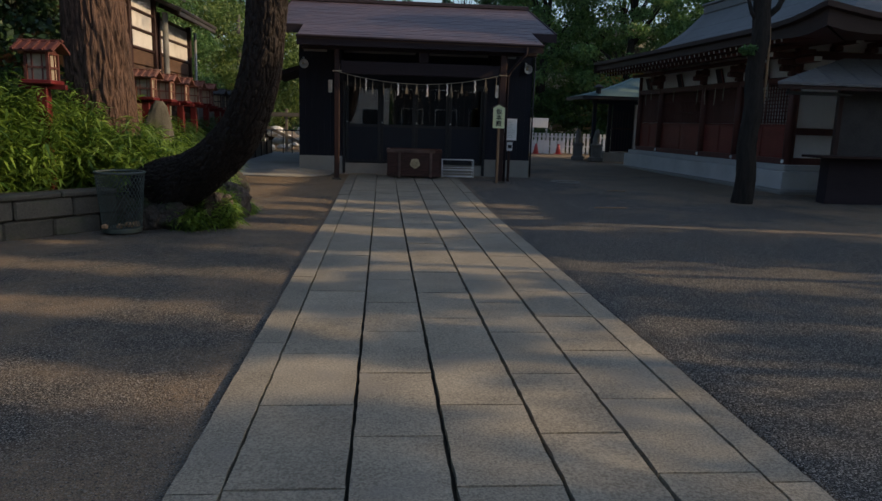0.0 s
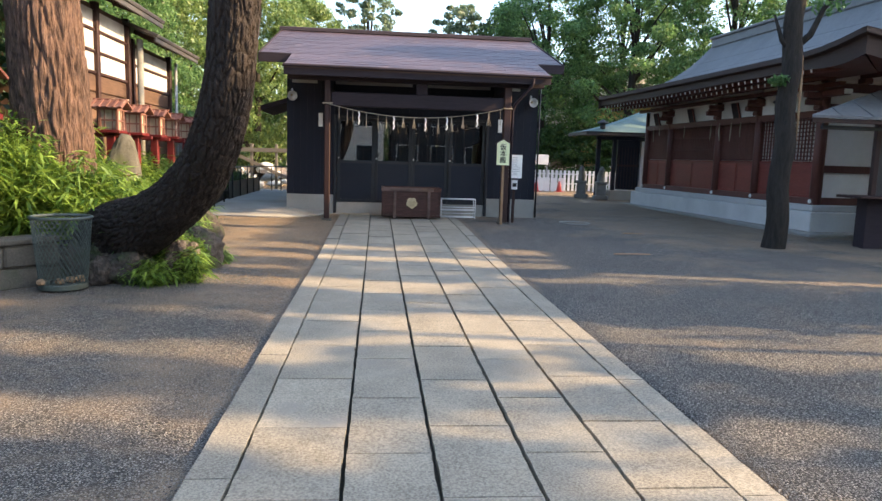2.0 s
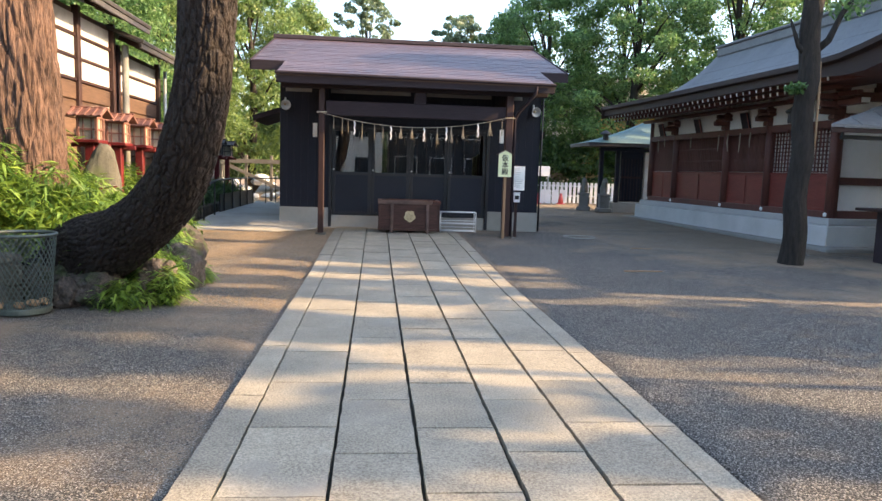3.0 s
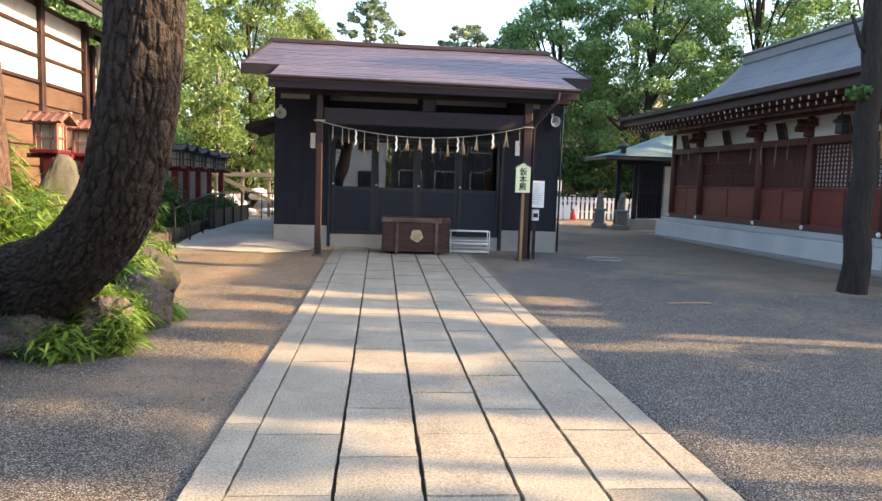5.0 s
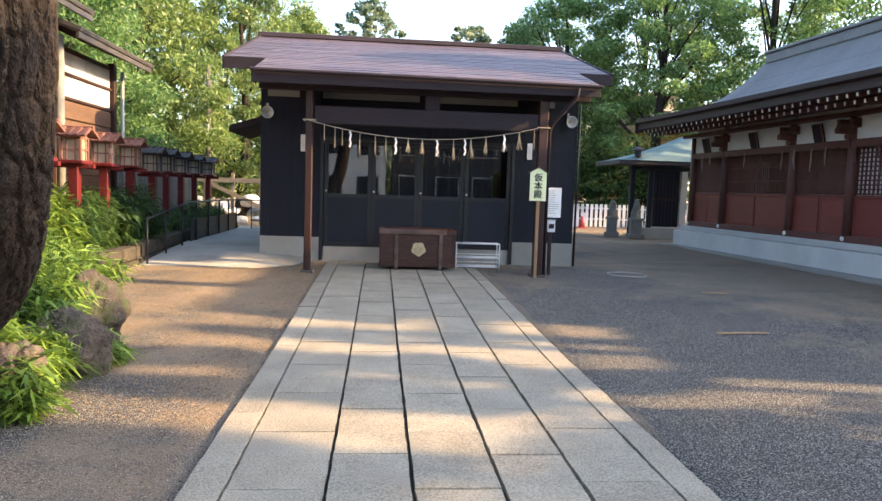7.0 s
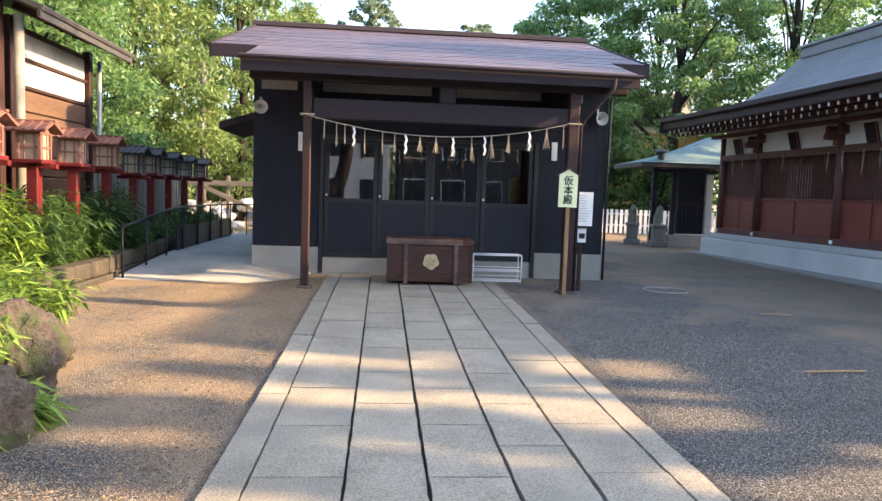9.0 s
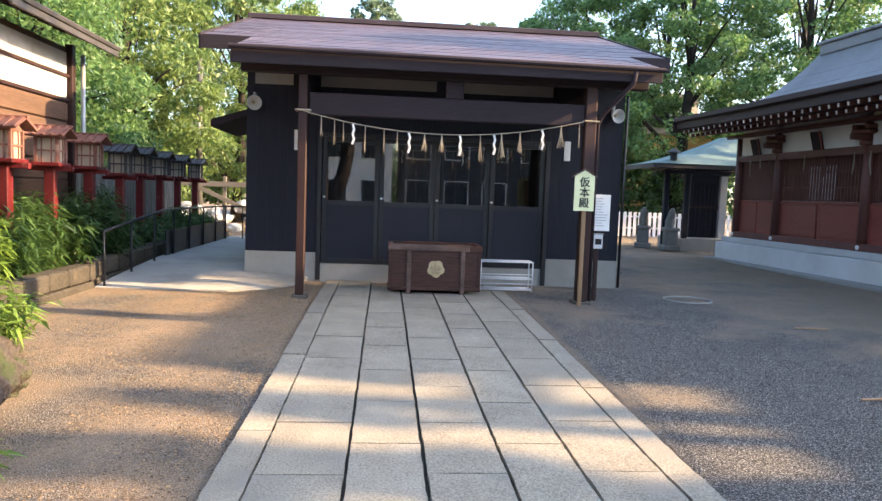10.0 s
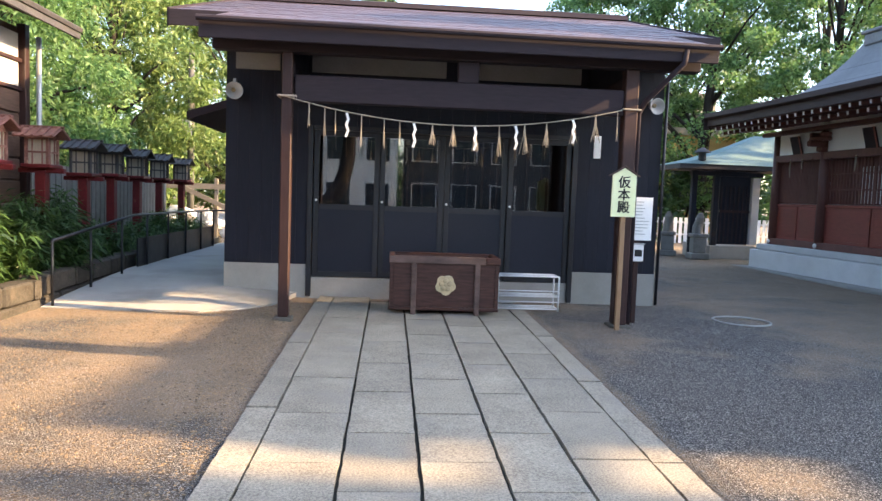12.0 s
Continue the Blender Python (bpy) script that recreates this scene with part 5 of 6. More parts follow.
# sign on a wooden stake
sign = thing("sign_post", 2.735, 16.44, BASE, label="pale yellow wooden sign board with black characters on a stake", category="sign")
part("stake", Shape().box(-0.012, 0.042, -0.01, 0.035, -0.02, 1.72, chamfer=0.005), M["light_wood"], sign, "pale wooden stake")
board = part("board", Shape().prism([(-0.135, 1.26), (0.135, 1.26), (0.135, 1.72), (0.0, 1.80), (-0.135, 1.72)], -0.035, -0.012, "y"), M["sign_face"], sign, "pale yellow board")
part("cap", Shape().prism([(-0.17, 1.705), (0.0, 1.81), (0.17, 1.705), (0.17, 1.716), (0.0, 1.823), (-0.17, 1.716)], -0.055, 0.005, "y"), M["worn_wood"], sign, "small wooden gable cap")
for k, ch in enumerate("仮本殿"):
    letters(ch, 0.142, M["ink"], board, pose(0.0, -0.037, 1.635 - 0.138 * k, 90, 0, 0), bold=0.0034)

# notice board
notice = thing("notice_board", 3.10, 16.92, BASE, label="white printed notice on a dark stake with a leaflet box", category="sign")
part("stake", Shape().box(-0.03, 0.03, 0.0, 0.05, -0.02, 1.5, chamfer=0.006), M["brown_wood"], notice)
sheet = part("sheet", Shape().box(-0.16, 0.16, -0.02, -0.004, 0.98, 1.49, chamfer=0.003), M["paper"], notice, "white printed sheet")
rng = random.Random(4)
s = Shape()
for i in range(11):
    z = 1.43 - i * 0.038
    s.box(-0.13, -0.13 + rng.uniform(0.16, 0.26), -0.0225, -0.0205, z, z + 0.009)
part("text_lines", s, M["grey_metal"], sheet, "unreadable grey text lines")
bx = part("leaflet_box", Shape().box(-0.065, 0.065, -0.06, -0.005, 0.73, 0.93, chamfer=0.008), M["white_metal"], notice, "small white box")
part("box_lid", Shape().box(-0.075, 0.075, -0.07, 0.0, 0.93, 0.945), M["grey_metal"], bx)
part("box_window", Shape().box(-0.045, 0.045, -0.0635, -0.0605, 0.79, 0.87), M["ink"], bx)

# sacred rope with paper streamers and straw tassels
rope = thing("sacred_rope", 0, 0, 0, label="thin straw rope with white paper streamers and straw tassels", category="rope")


def rope_at(f):
    x = -1.04 + 3.80 * f
    sag = 0.25 * (1 - (2 * f - 1) ** 2)
    return Vector((x, 16.57, 2.55 + 0.02 * f - sag))


part("cord", Shape().tube([rope_at(i / 40) for i in range(41)], 0.0062, 8), M["straw"], rope, smooth="auto")
part("knot", Shape().tube([(-1.09, 16.56, 2.55), (-0.9, 16.56, 2.55), (-0.9, 16.76, 2.55), (-1.09, 16.76, 2.55), (-1.09, 16.56, 2.55)], 0.012, 8), M["straw"], rope)
part("knot", Shape().tube([(2.73, 16.56, 2.57), (2.93, 16.56, 2.57), (2.93, 16.78, 2.57), (2.73, 16.78, 2.57), (2.73, 16.56, 2.57)], 0.012, 8), M["straw"], rope)
rng = random.Random(8)
for f in (0.185, 0.378, 0.555, 0.675, 0.845):
    p = rope_at(f)
    s = Shape()
    for k in range(4):
        dx, z = (0.012 if k % 2 else -0.012), p.z - 0.01 - k * 0.062
        m = Matrix.Translation((p.x + dx, p.y - 0.012 - 0.006 * k, z)) @ Matrix.Rotation(radians(18 if k % 2 else -18), 4, "Y")
        s.box(-0.013, 0.013, -0.002, 0.002, -0.08, 0.0, m)
    part("paper_streamer", s, M["paper"], rope, "white zigzag paper streamer")
for f in (0.075, 0.12, 0.15, 0.225, 0.29, 0.335, 0.43, 0.49, 0.555, 0.625, 0.70, 0.765, 0.845, 0.91, 0.975):
    p = rope_at(f)
    wide = rng.uniform(0.03, 0.05) if 0.42 < f < 0.93 else 0.012
    ln = rng.uniform(0.24, 0.36)
    s = Shape()
    for k in range(10 if wide > 0.02 else 4):
        a = rng.uniform(-1, 1)
        s.tube([(p.x, p.y - 0.005, p.z), (p.x + a * wide * 0.3, p.y - 0.012, p.z - ln * 0.4), (p.x + a * wide, p.y - 0.012 + rng.uniform(-1, 1) * wide, p.z - ln * rng.uniform(0.85, 1))], [0.004, 0.0038, 0.0025], 5)
    part("straw_tassel", s, M["straw"], rope, "hanging straw tassel")

# horn loudspeakers, plates, pipes on the hall front
for x, z in ((-1.94, 2.82), (3.70, 2.87)):
    sp = thing("horn_speaker", x, YF - 0.01, z, label="beige metal horn loudspeaker fixed to the black wall", category="speaker")
    part("bracket", Shape().box(-0.02, 0.02, -0.06, 0.01, 0.02, 0.16, chamfer=0.005), M["grey_metal"], sp)
    part("horn", Shape().lathe([(0.03, 0), (0.04, 0.06), (0.065, 0.12), (0.105, 0.17), (0.112, 0.18), (0.10, 0.172), (0.055, 0.12), (0.03, 0.08)], 22), M["pale_concrete"], sp, smooth=True).matrix_basis = pose(0.0, -0.04, 0.0, 96, 0, 10)
    part("driver", Shape().lathe([(0.02, 0), (0.028, 0.01), (0.028, 0.05), (0.02, 0.06)], 14), M["gold"], sp).matrix_basis = pose(0.0, -0.12, 0.0, 96, 0, 10)
for x in (-1.28, 2.99):
    single("name_plate", Shape().box(x - 0.05, x + 0.05, YF - 0.02, YF - 0.004, 2.13, 2.44, chamfer=0.004), M["paper"], "plain white wooden plate fixed to the black wall", "plate")
pipe = thing("downpipe", 0, 0, 0, label="dark brown rain pipe running down the porch post", category="pipe")
part("upper_pipe", Shape().tube([(3.30, YP - 0.07, 3.20), (3.28, YP - 0.05, 3.05), (3.0, 16.62, 2.68), (2.96, 16.72, 2.55), (2.96, 16.72, BASE)], 0.03, 10), M["beam_wood"], pipe, smooth="auto")
pipe = thing("conduit", 0, 0, 0, label="black conduit running down the hall corner", category="pipe")
part("tube", Shape().tube([(3.93, YF - 0.04, 3.2), (3.93, YF - 0.04, BASE)], 0.022, 10), M["black_metal"], pipe, smooth="auto")
# small roof beside the hall
lean = thing("side_canopy", 0, 0, 0, label="small dark lean-to canopy on the side of the hall", category="canopy")
part("canopy_roof", Shape().prism([(-2.80, 2.62), (-2.06, 2.86), (-2.06, 2.76), (-2.80, 2.50)], 19.2, 21.4, "y"), M["beam_wood"], lean)

# manhole ring
single("manhole", Shape().tube([(4.6 + 0.34 * math.cos(2 * math.pi * k / 40), 17.2 + 0.34 * math.sin(2 * math.pi * k / 40), BASE - 0.010) for k in range(41)], 0.013, 8, caps=False), M["concrete"], "round concrete manhole rim sunk in gravel", "manhole")
for x, y, l, rz in ((4.2, 12.4, 0.62, 4), (5.2, 15.1, 0.4, -6)):
    st_ = thing("straw_stick", x, y, gz(y) + 0.0, rz, label="pale thin stick lying on the gravel", category="stick")
    part("stick", Shape().tube([(-l / 2, 0, 0.004), (0, 0.01, 0.006), (l / 2, 0, 0.004)], 0.01, 6), M["light_wood"], st_)

# ---- ramp and handrail ----
ramp = Shape()
ys_r = [16.95, 17.2, 17.6, 18.4, 19.6, 21.0, 23.0, 25.4]
zs_r = [BASE + 0.0, BASE + 0.03, BASE + 0.06, BASE + 0.11, BASE + 0.17, BASE + 0.18, BASE + 0.18, BASE + 0.18]
xr = [-2.0, -1.55, -1.25, -1.08, -2.0, -2.0, -2.0, -2.0]
for y, z, x in zip(ys_r, zs_r, xr):
    ramp.v += [(-3.76, y, z), (x, y, z if x < -1.9 else max(BASE + 0.0, z - 0.06)), (-3.76, y, -0.05), (x, y, -0.05), (-2.1, y, z)]
for i in range(len(ys_r) - 1):
    a, b = 5 * i, 5 * i + 5
    ramp.f += [(a, a + 4, b + 4, b), (a + 4, a + 1, b + 1, b + 4), (a, b, b + 2, a + 2), (a + 1, a + 3, b + 3, b + 1)]
ramp.f += [(0, 2, 3, 1, 4)]
single("ramp", ramp, M["ramp_concrete"], "smooth pale concrete ramp beside the hall", "ramp", kind="structure")
rail = thing("handrail", 0, 0, 0, label="black metal handrail along the concrete ramp", category="railing")
post_y = [17.02, 18.05, 19.1, 20.15, 21.2, 22.25, 23.3, 24.3]


def rail_z(y):
    return 0.86 + 0.22 * min(1, (y - 17.02) / 2.5)


top = [(-3.66, 17.02, 0.86), (-3.66, 19.45, 1.075), (-3.66, 19.6, 1.085), (-3.68, 22, 1.08), (-3.72, 24.0, 1.06), (-3.6, 24.4, 1.06), (-2.7, 24.5, 1.06)]
part("top_rail", Shape().tube(top, 0.02, 10), M["black_metal"], rail, smooth="auto")
for y in post_y:
    part("post", Shape().tube([(-3.66, y, 0.1), (-3.66, y, rail_z(y))], 0.017, 8), M["black_metal"], rail, smooth="auto")
for x in (-3.3, -3.0, -2.7):
    part("post", Shape().tube([(x, 24.47, 0.2), (x, 24.47, 1.06)], 0.014, 8), M["black_metal"], rail, smooth="auto")
part("lower_panel", Shape().box(-3.70, -3.68, 19.8, 24.4, 0.26, 0.72), M["black_metal"], rail, "black lower panel")

# ---- lanterns ----


def lantern(x, y, z, roof, post, label):
    t = thing("wooden_lantern", x, y, z, label=label, category="lantern", group="lantern row")
    part("post", Shape().box(-0.065, 0.065, -0.065, 0.065, -0.1, 1.34, chamfer=0.008), M[post], t, "red-painted post")
    part("cross_arm", Shape().box(-0.035, 0.035, -0.28, 0.28, 1.30, 1.36, chamfer=0.005), M[post], t)
    part("tray", Shape().box(-0.18, 0.18, -0.18, 0.18, 1.36, 1.41, chamfer=0.008), M[post], t)
    part("paper_box", Shape().box(-0.12, 0.12, -0.12, 0.12, 1.41, 1.72), M["paper_old"], t, "paper-covered lamp box")
    for sx in (-1, 1):
        for sy in (-1, 1):
            part("corner_post", Shape().box(sx * 0.13 - 0.017, sx * 0.13 + 0.017, sy * 0.13 - 0.017, sy * 0.13 + 0.017, 1.41, 1.74), M[roof], t)
    for k in (-0.06, 0.06):
        for sx in (-1, 1):
            part("bar", Shape().box(k - 0.008, k + 0.008, sx * 0.125 - 0.006, sx * 0.125 + 0.006, 1.41, 1.72), M[roof], t)
            part("bar", Shape().box(sx * 0.125 - 0.006, sx * 0.125 + 0.006, k - 0.008, k + 0.008, 1.41, 1.72), M[roof], t)
    for z1 in (1.56, 1.73):
        part("rail", Shape().box(-0.14, 0.14, -0.14, 0.14, z1 - 0.012, z1 + 0.012), M[roof], t)
    for sg in (-1, 1):
        m = Matrix.Translation((0, 0, 1.88)) @ Matrix.Rotation(radians(sg * 27), 4, "Y")
        part("roof_board", Shape().box(0 if sg > 0 else -0.28, 0.28 if sg > 0 else 0, -0.25, 0.25, -0.02, 0.005, m, chamfer=0.004), M[roof], t, "weathered roof board")
        for k in range(5):
            y0 = -0.24 + 0.111 * k
            part("batten", Shape().box(0 if sg > 0 else -0.29, 0.29 if sg > 0 else 0, y0, y0 + 0.035, 0.005, 0.022, m), M[roof], t)
    part("gable", Shape().prism([(-0.14, 1.74), (0.14, 1.74), (0.02, 1.86), (-0.02, 1.86)], -0.13, 0.13, "y"), M[roof], t)
    part("ridge_board", Shape().box(-0.03, 0.03, -0.27, 0.27, 1.87, 1.90, chamfer=0.006), M[roof], t)
    return t


lone = lantern(-4.16, 9.35, 0.42, "shaded_old_red", "red_paint", "red wooden roofed lantern on a red post, darkened as in shade")
lone.rotation_euler.z = radians(90)
red_one = lantern(-4.15, 13.2, 0.34, "faded_red", "red_paint", "faded red wooden roofed lantern on a red post")
red_one.rotation_euler.z = radians(90)
for y in (14.45, 15.65, 16.85, 18.15):
    copy_thing(red_one, pose(-4.15 - 0.03 * (y - 13), y, 0.34, 0, 0, 90 + random.Random(int(y * 10)).uniform(-3, 3)))
# farther lanterns of the row, shade put into their dark roof colour
shaded_one = lantern(-4.33, 19.45, 0.27, "roof_dark", "red_paint", "wooden roofed lantern on a red post, darkened as in shade")
shaded_one.rotation_euler.z = radians(90)
for y in (20.8, 22.15, 23.6, 25.4):
    copy_thing(shaded_one, pose(-4.15 - 0.045 * (y - 14), y, 0.30, 0, 0, 90 + random.Random(int(y * 10)).uniform(-3, 3)))

# ---- memorial stone, litter bin ----
M["dark_stone"] = material("dark_stone", (0.045, 0.044, 0.04), (0.13, 0.126, 0.115), 0.85, scale=4, fine=60, bump=0.3, depth=0.006)
b = bmesh.new()
bmesh.ops.create_icosphere(b, subdivisions=5, radius=1)
for v in b.verts:
    q = v.co.copy()
    w_ = 1.0 - 0.28 * smoothstep(0.1, 1.0, q.z)
    k = 1 + 0.07 * noise.noise(q * 1.6) + 0.03 * noise.noise(q * 5) + 0.012 * noise.noise(q * 15)
    v.co = Vector((math.copysign(abs(q.x) ** 0.75, q.x) * 0.29 * w_ * k + 0.06 * q.z, math.copysign(abs(q.y) ** 0.7, q.y) * 0.20 * w_ * k, q.z * 0.78 * k + 0.62))
me = bpy.data.meshes.new("memorial_stone")
b.to_mesh(me)
b.free()
me.materials.append(M["mossy_stone"])
me.polygons.foreach_set("use_smooth", [True] * len(me.polygons))
stone = new("memorial_stone", me)
stone.matrix_basis = pose(-3.86, 12.75, 0.28, 0, 0, 18)
tagged(stone, "upright rounded grey memorial stone among bamboo grass", "stone")
slab = thing("stone_tablet", -3.56, 12.55, 0.30, 24, label="pale grey stone tablet leaning beside the memorial stone", category="stone")
lean_m = Matrix.Rotation(radians(-9), 4, "Y")
part("tablet", Shape().box(-0.12, 0.12, -0.05, 0.05, 0.0, 0.80, lean_m, chamfer=0.02), M["grey_stone"], slab)
part("red_band", Shape().box(-0.122, 0.122, -0.052, 0.052, 0.765, 0.785, lean_m), M["red_paint"], slab, "dark red band")
rock("standing_stone", -3.5, 12.9, 0.5, 0.2, 0.18, 0.34, 14, "grey_stone", "low rounded grey standing stone in the bed", "stone")

bin_ = thing("litter_bin", -3.17, 9.0, 0.0, label="tapered green wire mesh litter bin with rubbish inside", category="bin")
r0, r1, hb = 0.225, 0.285, 0.74
for sgn in (-1, 1):
    for k in range(34):
        pts_ = []
        for i in range(9):
            f = i / 8
            a = 2 * math.pi * k / 34 + sgn * f * 1.55
            r = r0 + (r1 - r0) * f
            pts_.append((r * math.cos(a), r * math.sin(a), 0.05 + (hb - 0.05) * f))
        part("wire", Shape().tube(pts_, 0.0036, 4, caps=False), M["green_mesh"], bin_)
for z, r, tk in ((0.05, r0, 0.012), (hb, r1, 0.016)):
    part("ring", Shape().tube([((r) * math.cos(2 * math.pi * k / 36), (r) * math.sin(2 * math.pi * k / 36), z) for k in range(37)], tk, 8, caps=False), M["green_mesh"], bin_)
part("base", Shape().lathe([(0.225, 0.0), (0.235, 0.01), (0.235, 0.05), (0.22, 0.055)], 28), M["green_mesh"], bin_, "dark base tray")
rng = random.Random(2)
for k in range(6):
    part("rubbish", Shape().lathe([(0.03, 0), (0.05, 0.02), (0.04, 0.05), (0.01, 0.06)], 7), M["light_wood"], bin_, "crumpled beige rubbish").matrix_basis = pose(rng.uniform(-0.14, 0.14), rng.uniform(-0.2, 0.1), 0.055 + rng.uniform(0, 0.02), rng.uniform(-40, 40), 0, rng.uniform(0, 360))

# ---- timber building on the left ----
WX = -4.85


def timber_house(name, y0, y1, z_eave, label):
    t = thing(name, WX, 0, 0, label=label, category="building")
    part("stone_base", Shape().box(-4, 0.02, y0, y1, 0.0, 0.9), M["block_stone"], t)
    part("wall_core", Shape().box(-4, -0.02, y0, y1, 0.9, z_eave - 0.05), M["plank_wood"], t, "brown timber wall")
    n = 6
    for k in range(n):
        z = 0.95 + (2.73 - 0.95) * k / n
        part("plank", Shape().box(-0.02, 0.02 + 0.006 * (k % 2), y0 + 0.1, y1 - 0.1, z, z + 0.28, chamfer=0.012), M["plank_wood"], t, "brown horizontal plank")
    z = 2.75
    rows = max(2, round((z_eave - 0.12 - z) / 0.32))
    h_ = (z_eave - 0.12 - z) / rows
    for k in range(rows):
        part("white_panel", Shape().box(-0.02, 0.01, y0 + 0.1, y1 - 0.1, z + k * h_ + 0.035, z + (k + 1) * h_ - 0.02, chamfer=0.004), M["old_plaster"], t, "white plaster band")
        part("batten", Shape().box(-0.02, 0.045, y0 + 0.06, y1 - 0.06, z + k * h_ - 0.02, z + k * h_ + 0.03, chamfer=0.005), M["brown_wood"], t, "dark batten")
    yy = y0
    while yy <= y1 + 0.01:
        part("post", Shape().box(-0.04, 0.08, yy - 0.06, yy + 0.06, 0.5, z_eave, chamfer=0.008), M["brown_wood"], t)
        yy += (y1 - y0) / max(1, round((y1 - y0) / 1.8))
    m = Matrix.Translation((0.62, 0, z_eave)) @ Matrix.Rotation(radians(20), 4, "Y")
    part("roof", Shape().box(-3.5, 0, y0 - 0.35, y1 + 0.4, 0.0, 0.07, m, chamfer=0.01), M["roof_dark"], t, "dark roof")
    part("eave_board", Shape().box(0.56, 0.60, y0 - 0.35, y1 + 0.4, z_eave - 0.08, z_eave - 0.0), M["roof_dark"], t)
    for k in range(int((y1 - y0) / 0.45)):
        part("rafter", Shape().box(-0.6, -0.02, y0 + 0.1 + 0.45 * k, y0 + 0.16 + 0.45 * k, -0.09, -0.01, m), M["brown_wood"], t)
    return t


timber_house("timber_storehouse", 12.9, 16.0, 3.95, "old timber building with brown planks and white plaster bands")
timber_house("timber_annex", 16.25, 18.75, 3.62, "lower timber building with brown planks and white plaster bands")
single("rain_pipe", Shape().tube([(-4.72, 18.95, 0.3), (-4.72, 18.95, 3.5)], 0.035, 10), M["grey_metal"], "grey rain pipe at the timber wall's corner", "pipe", smooth="auto")
single("rain_pipe", Shape().tube([(-4.62, 16.12, 0.3), (-4.62, 16.12, 3.6)], 0.06, 12), M["grey_stone"], "pale grey pipe between the timber buildings", "pipe", smooth="auto")

# ---- stall on the right ----
stall = thing("shop_stall", 0, 0, 0, label="dark closed wooden stall with a counter and a grey awning roof", category="stall")
part("stall_body", Shape().box(9.15, 12.5, 13.75, 14.05, 0.0, 0.98, chamfer=0.01), M["beam_wood"], stall)
part("counter", Shape().box(8.75, 12.6, 13.4, 14.1, 0.98, 1.03, chamfer=0.01), M["brown_wood"], stall)
part("shutter", Shape().box(9.35, 12.5, 13.9, 13.95, 1.03, 2.42), M["roof_dark"], stall, "grey shutter")
for x, y in ((9.3, 13.87), (12.4, 13.87)):
    part("stall_post", Shape().box(x - 0.05, x + 0.05, y - 0.05, y + 0.05, 0, 2.5, chamfer=0.008), M["brown_wood"], stall)
part("awning_beam", Shape().box(7.95, 9.3, 13.5, 13.56, 2.20, 2.27, chamfer=0.008), M["black_metal"], stall)
part("awning_strut", Shape().tube([(7.98, 13.53, 2.24), (7.98, 13.53, 2.43)], 0.02, 8), M["black_metal"], stall)
AX, AY, AZ = 7.60, 13.28, 2.43
s = Shape()
roof_pts = [(AX, AY, AZ), (13.5, AY, AZ), (13.5, AY + 1.15, AZ + 0.60), (AX + 2.05, AY + 1.15, AZ + 0.60)]
s.v = [(x, y, z) for x, y, z in roof_pts] + [(x, y, z - 0.05) for x, y, z in roof_pts]
s.f = [(0, 1, 2, 3), (4, 7, 6, 5), (0, 4, 5, 1), (1, 5, 6, 2), (2, 6, 7, 3), (3, 7, 4, 0)]
part("awning", s, M["roof_grey"], stall, "grey sheet awning roof")
for k in range(9):
    x = AX + 0.55 + 0.6 * k
    t1 = min(1.0, (x - AX) / 2.05)
    part("awning_seam", Shape().tube([(x, AY, AZ + 0.006), (x, AY + 1.15 * t1, AZ + 0.60 * t1 + 0.006)], 0.012, 6), M["roof_grey"], stall)
part("awning_board", Shape().box(AX + 0.03, 13.5, AY + 0.03, AY + 0.06, AZ - 0.13, AZ - 0.052, chamfer=0.006), M["brown_wood"], stall)

# ---- gatehouse, statues, fence and distance on the right ----
gate = thing("side_pavilion", 0, 0, 0, label="small dark pavilion with a teal copper roof", category="building")
for x, y in ((8.15, 26.9), (8.75, 26.9), (9.9, 28.2)):
    part("post", Shape().box(x - 0.07, x + 0.07, y - 0.07, y + 0.07, 0.1, 2.6, chamfer=0.01), M["black_wood"], gate)
part("wall", Shape().box(8.92, 9.75, 27.0, 27.1, 0.55, 2.55), M["black_wood"], gate, "dark lattice wall")
for k in range(7):
    part("slat", Shape().box(8.96 + 0.115 * k, 8.99 + 0.115 * k, 26.97, 27.0, 0.6, 2.1), M["beam_wood"], gate)
part("rail", Shape().box(8.92, 9.75, 26.94, 27.0, 1.4, 1.47), M["brown_wood"], gate)
part("white_post", Shape().box(9.78, 9.98, 26.92, 27.1, 0.55, 2.34), M["old_plaster"], gate)
part("base", Shape().box(8.62, 10.0, 26.8, 28.5, 0.0, 0.52, chamfer=0.02), M["concrete"], gate)
part("beam", Shape().box(8.05, 10.0, 26.82, 26.98, 2.36, 2.47), M["black_wood"], gate)
s = Shape()
steps = [(0.0, 0.0), (0.5, 0.11), (1.0, 0.25), (1.5, 0.42), (2.0, 0.63), (2.5, 0.87)]
for d, h in steps:
    s.v += [(7.45 + d, 26.2 + 0.45 * d, 2.62 + h), (11.0, 26.2 + 0.45 * d, 2.62 + h), (7.45 + d, 28.7 - 0.45 * d, 2.62 + h), (11.0, 28.7 - 0.45 * d, 2.62 + h)]
for i in range(len(steps) - 1):
    a, b = 4 * i, 4 * i + 4
    s.f += [(a, a + 1, b + 1, b), (a + 2, a, b, b + 2), (a + 3, a + 2, b + 2, b + 3)]
s.f.append((20, 21, 23, 22))
part("roof", s, M["roof_teal"], gate, "teal copper roof")
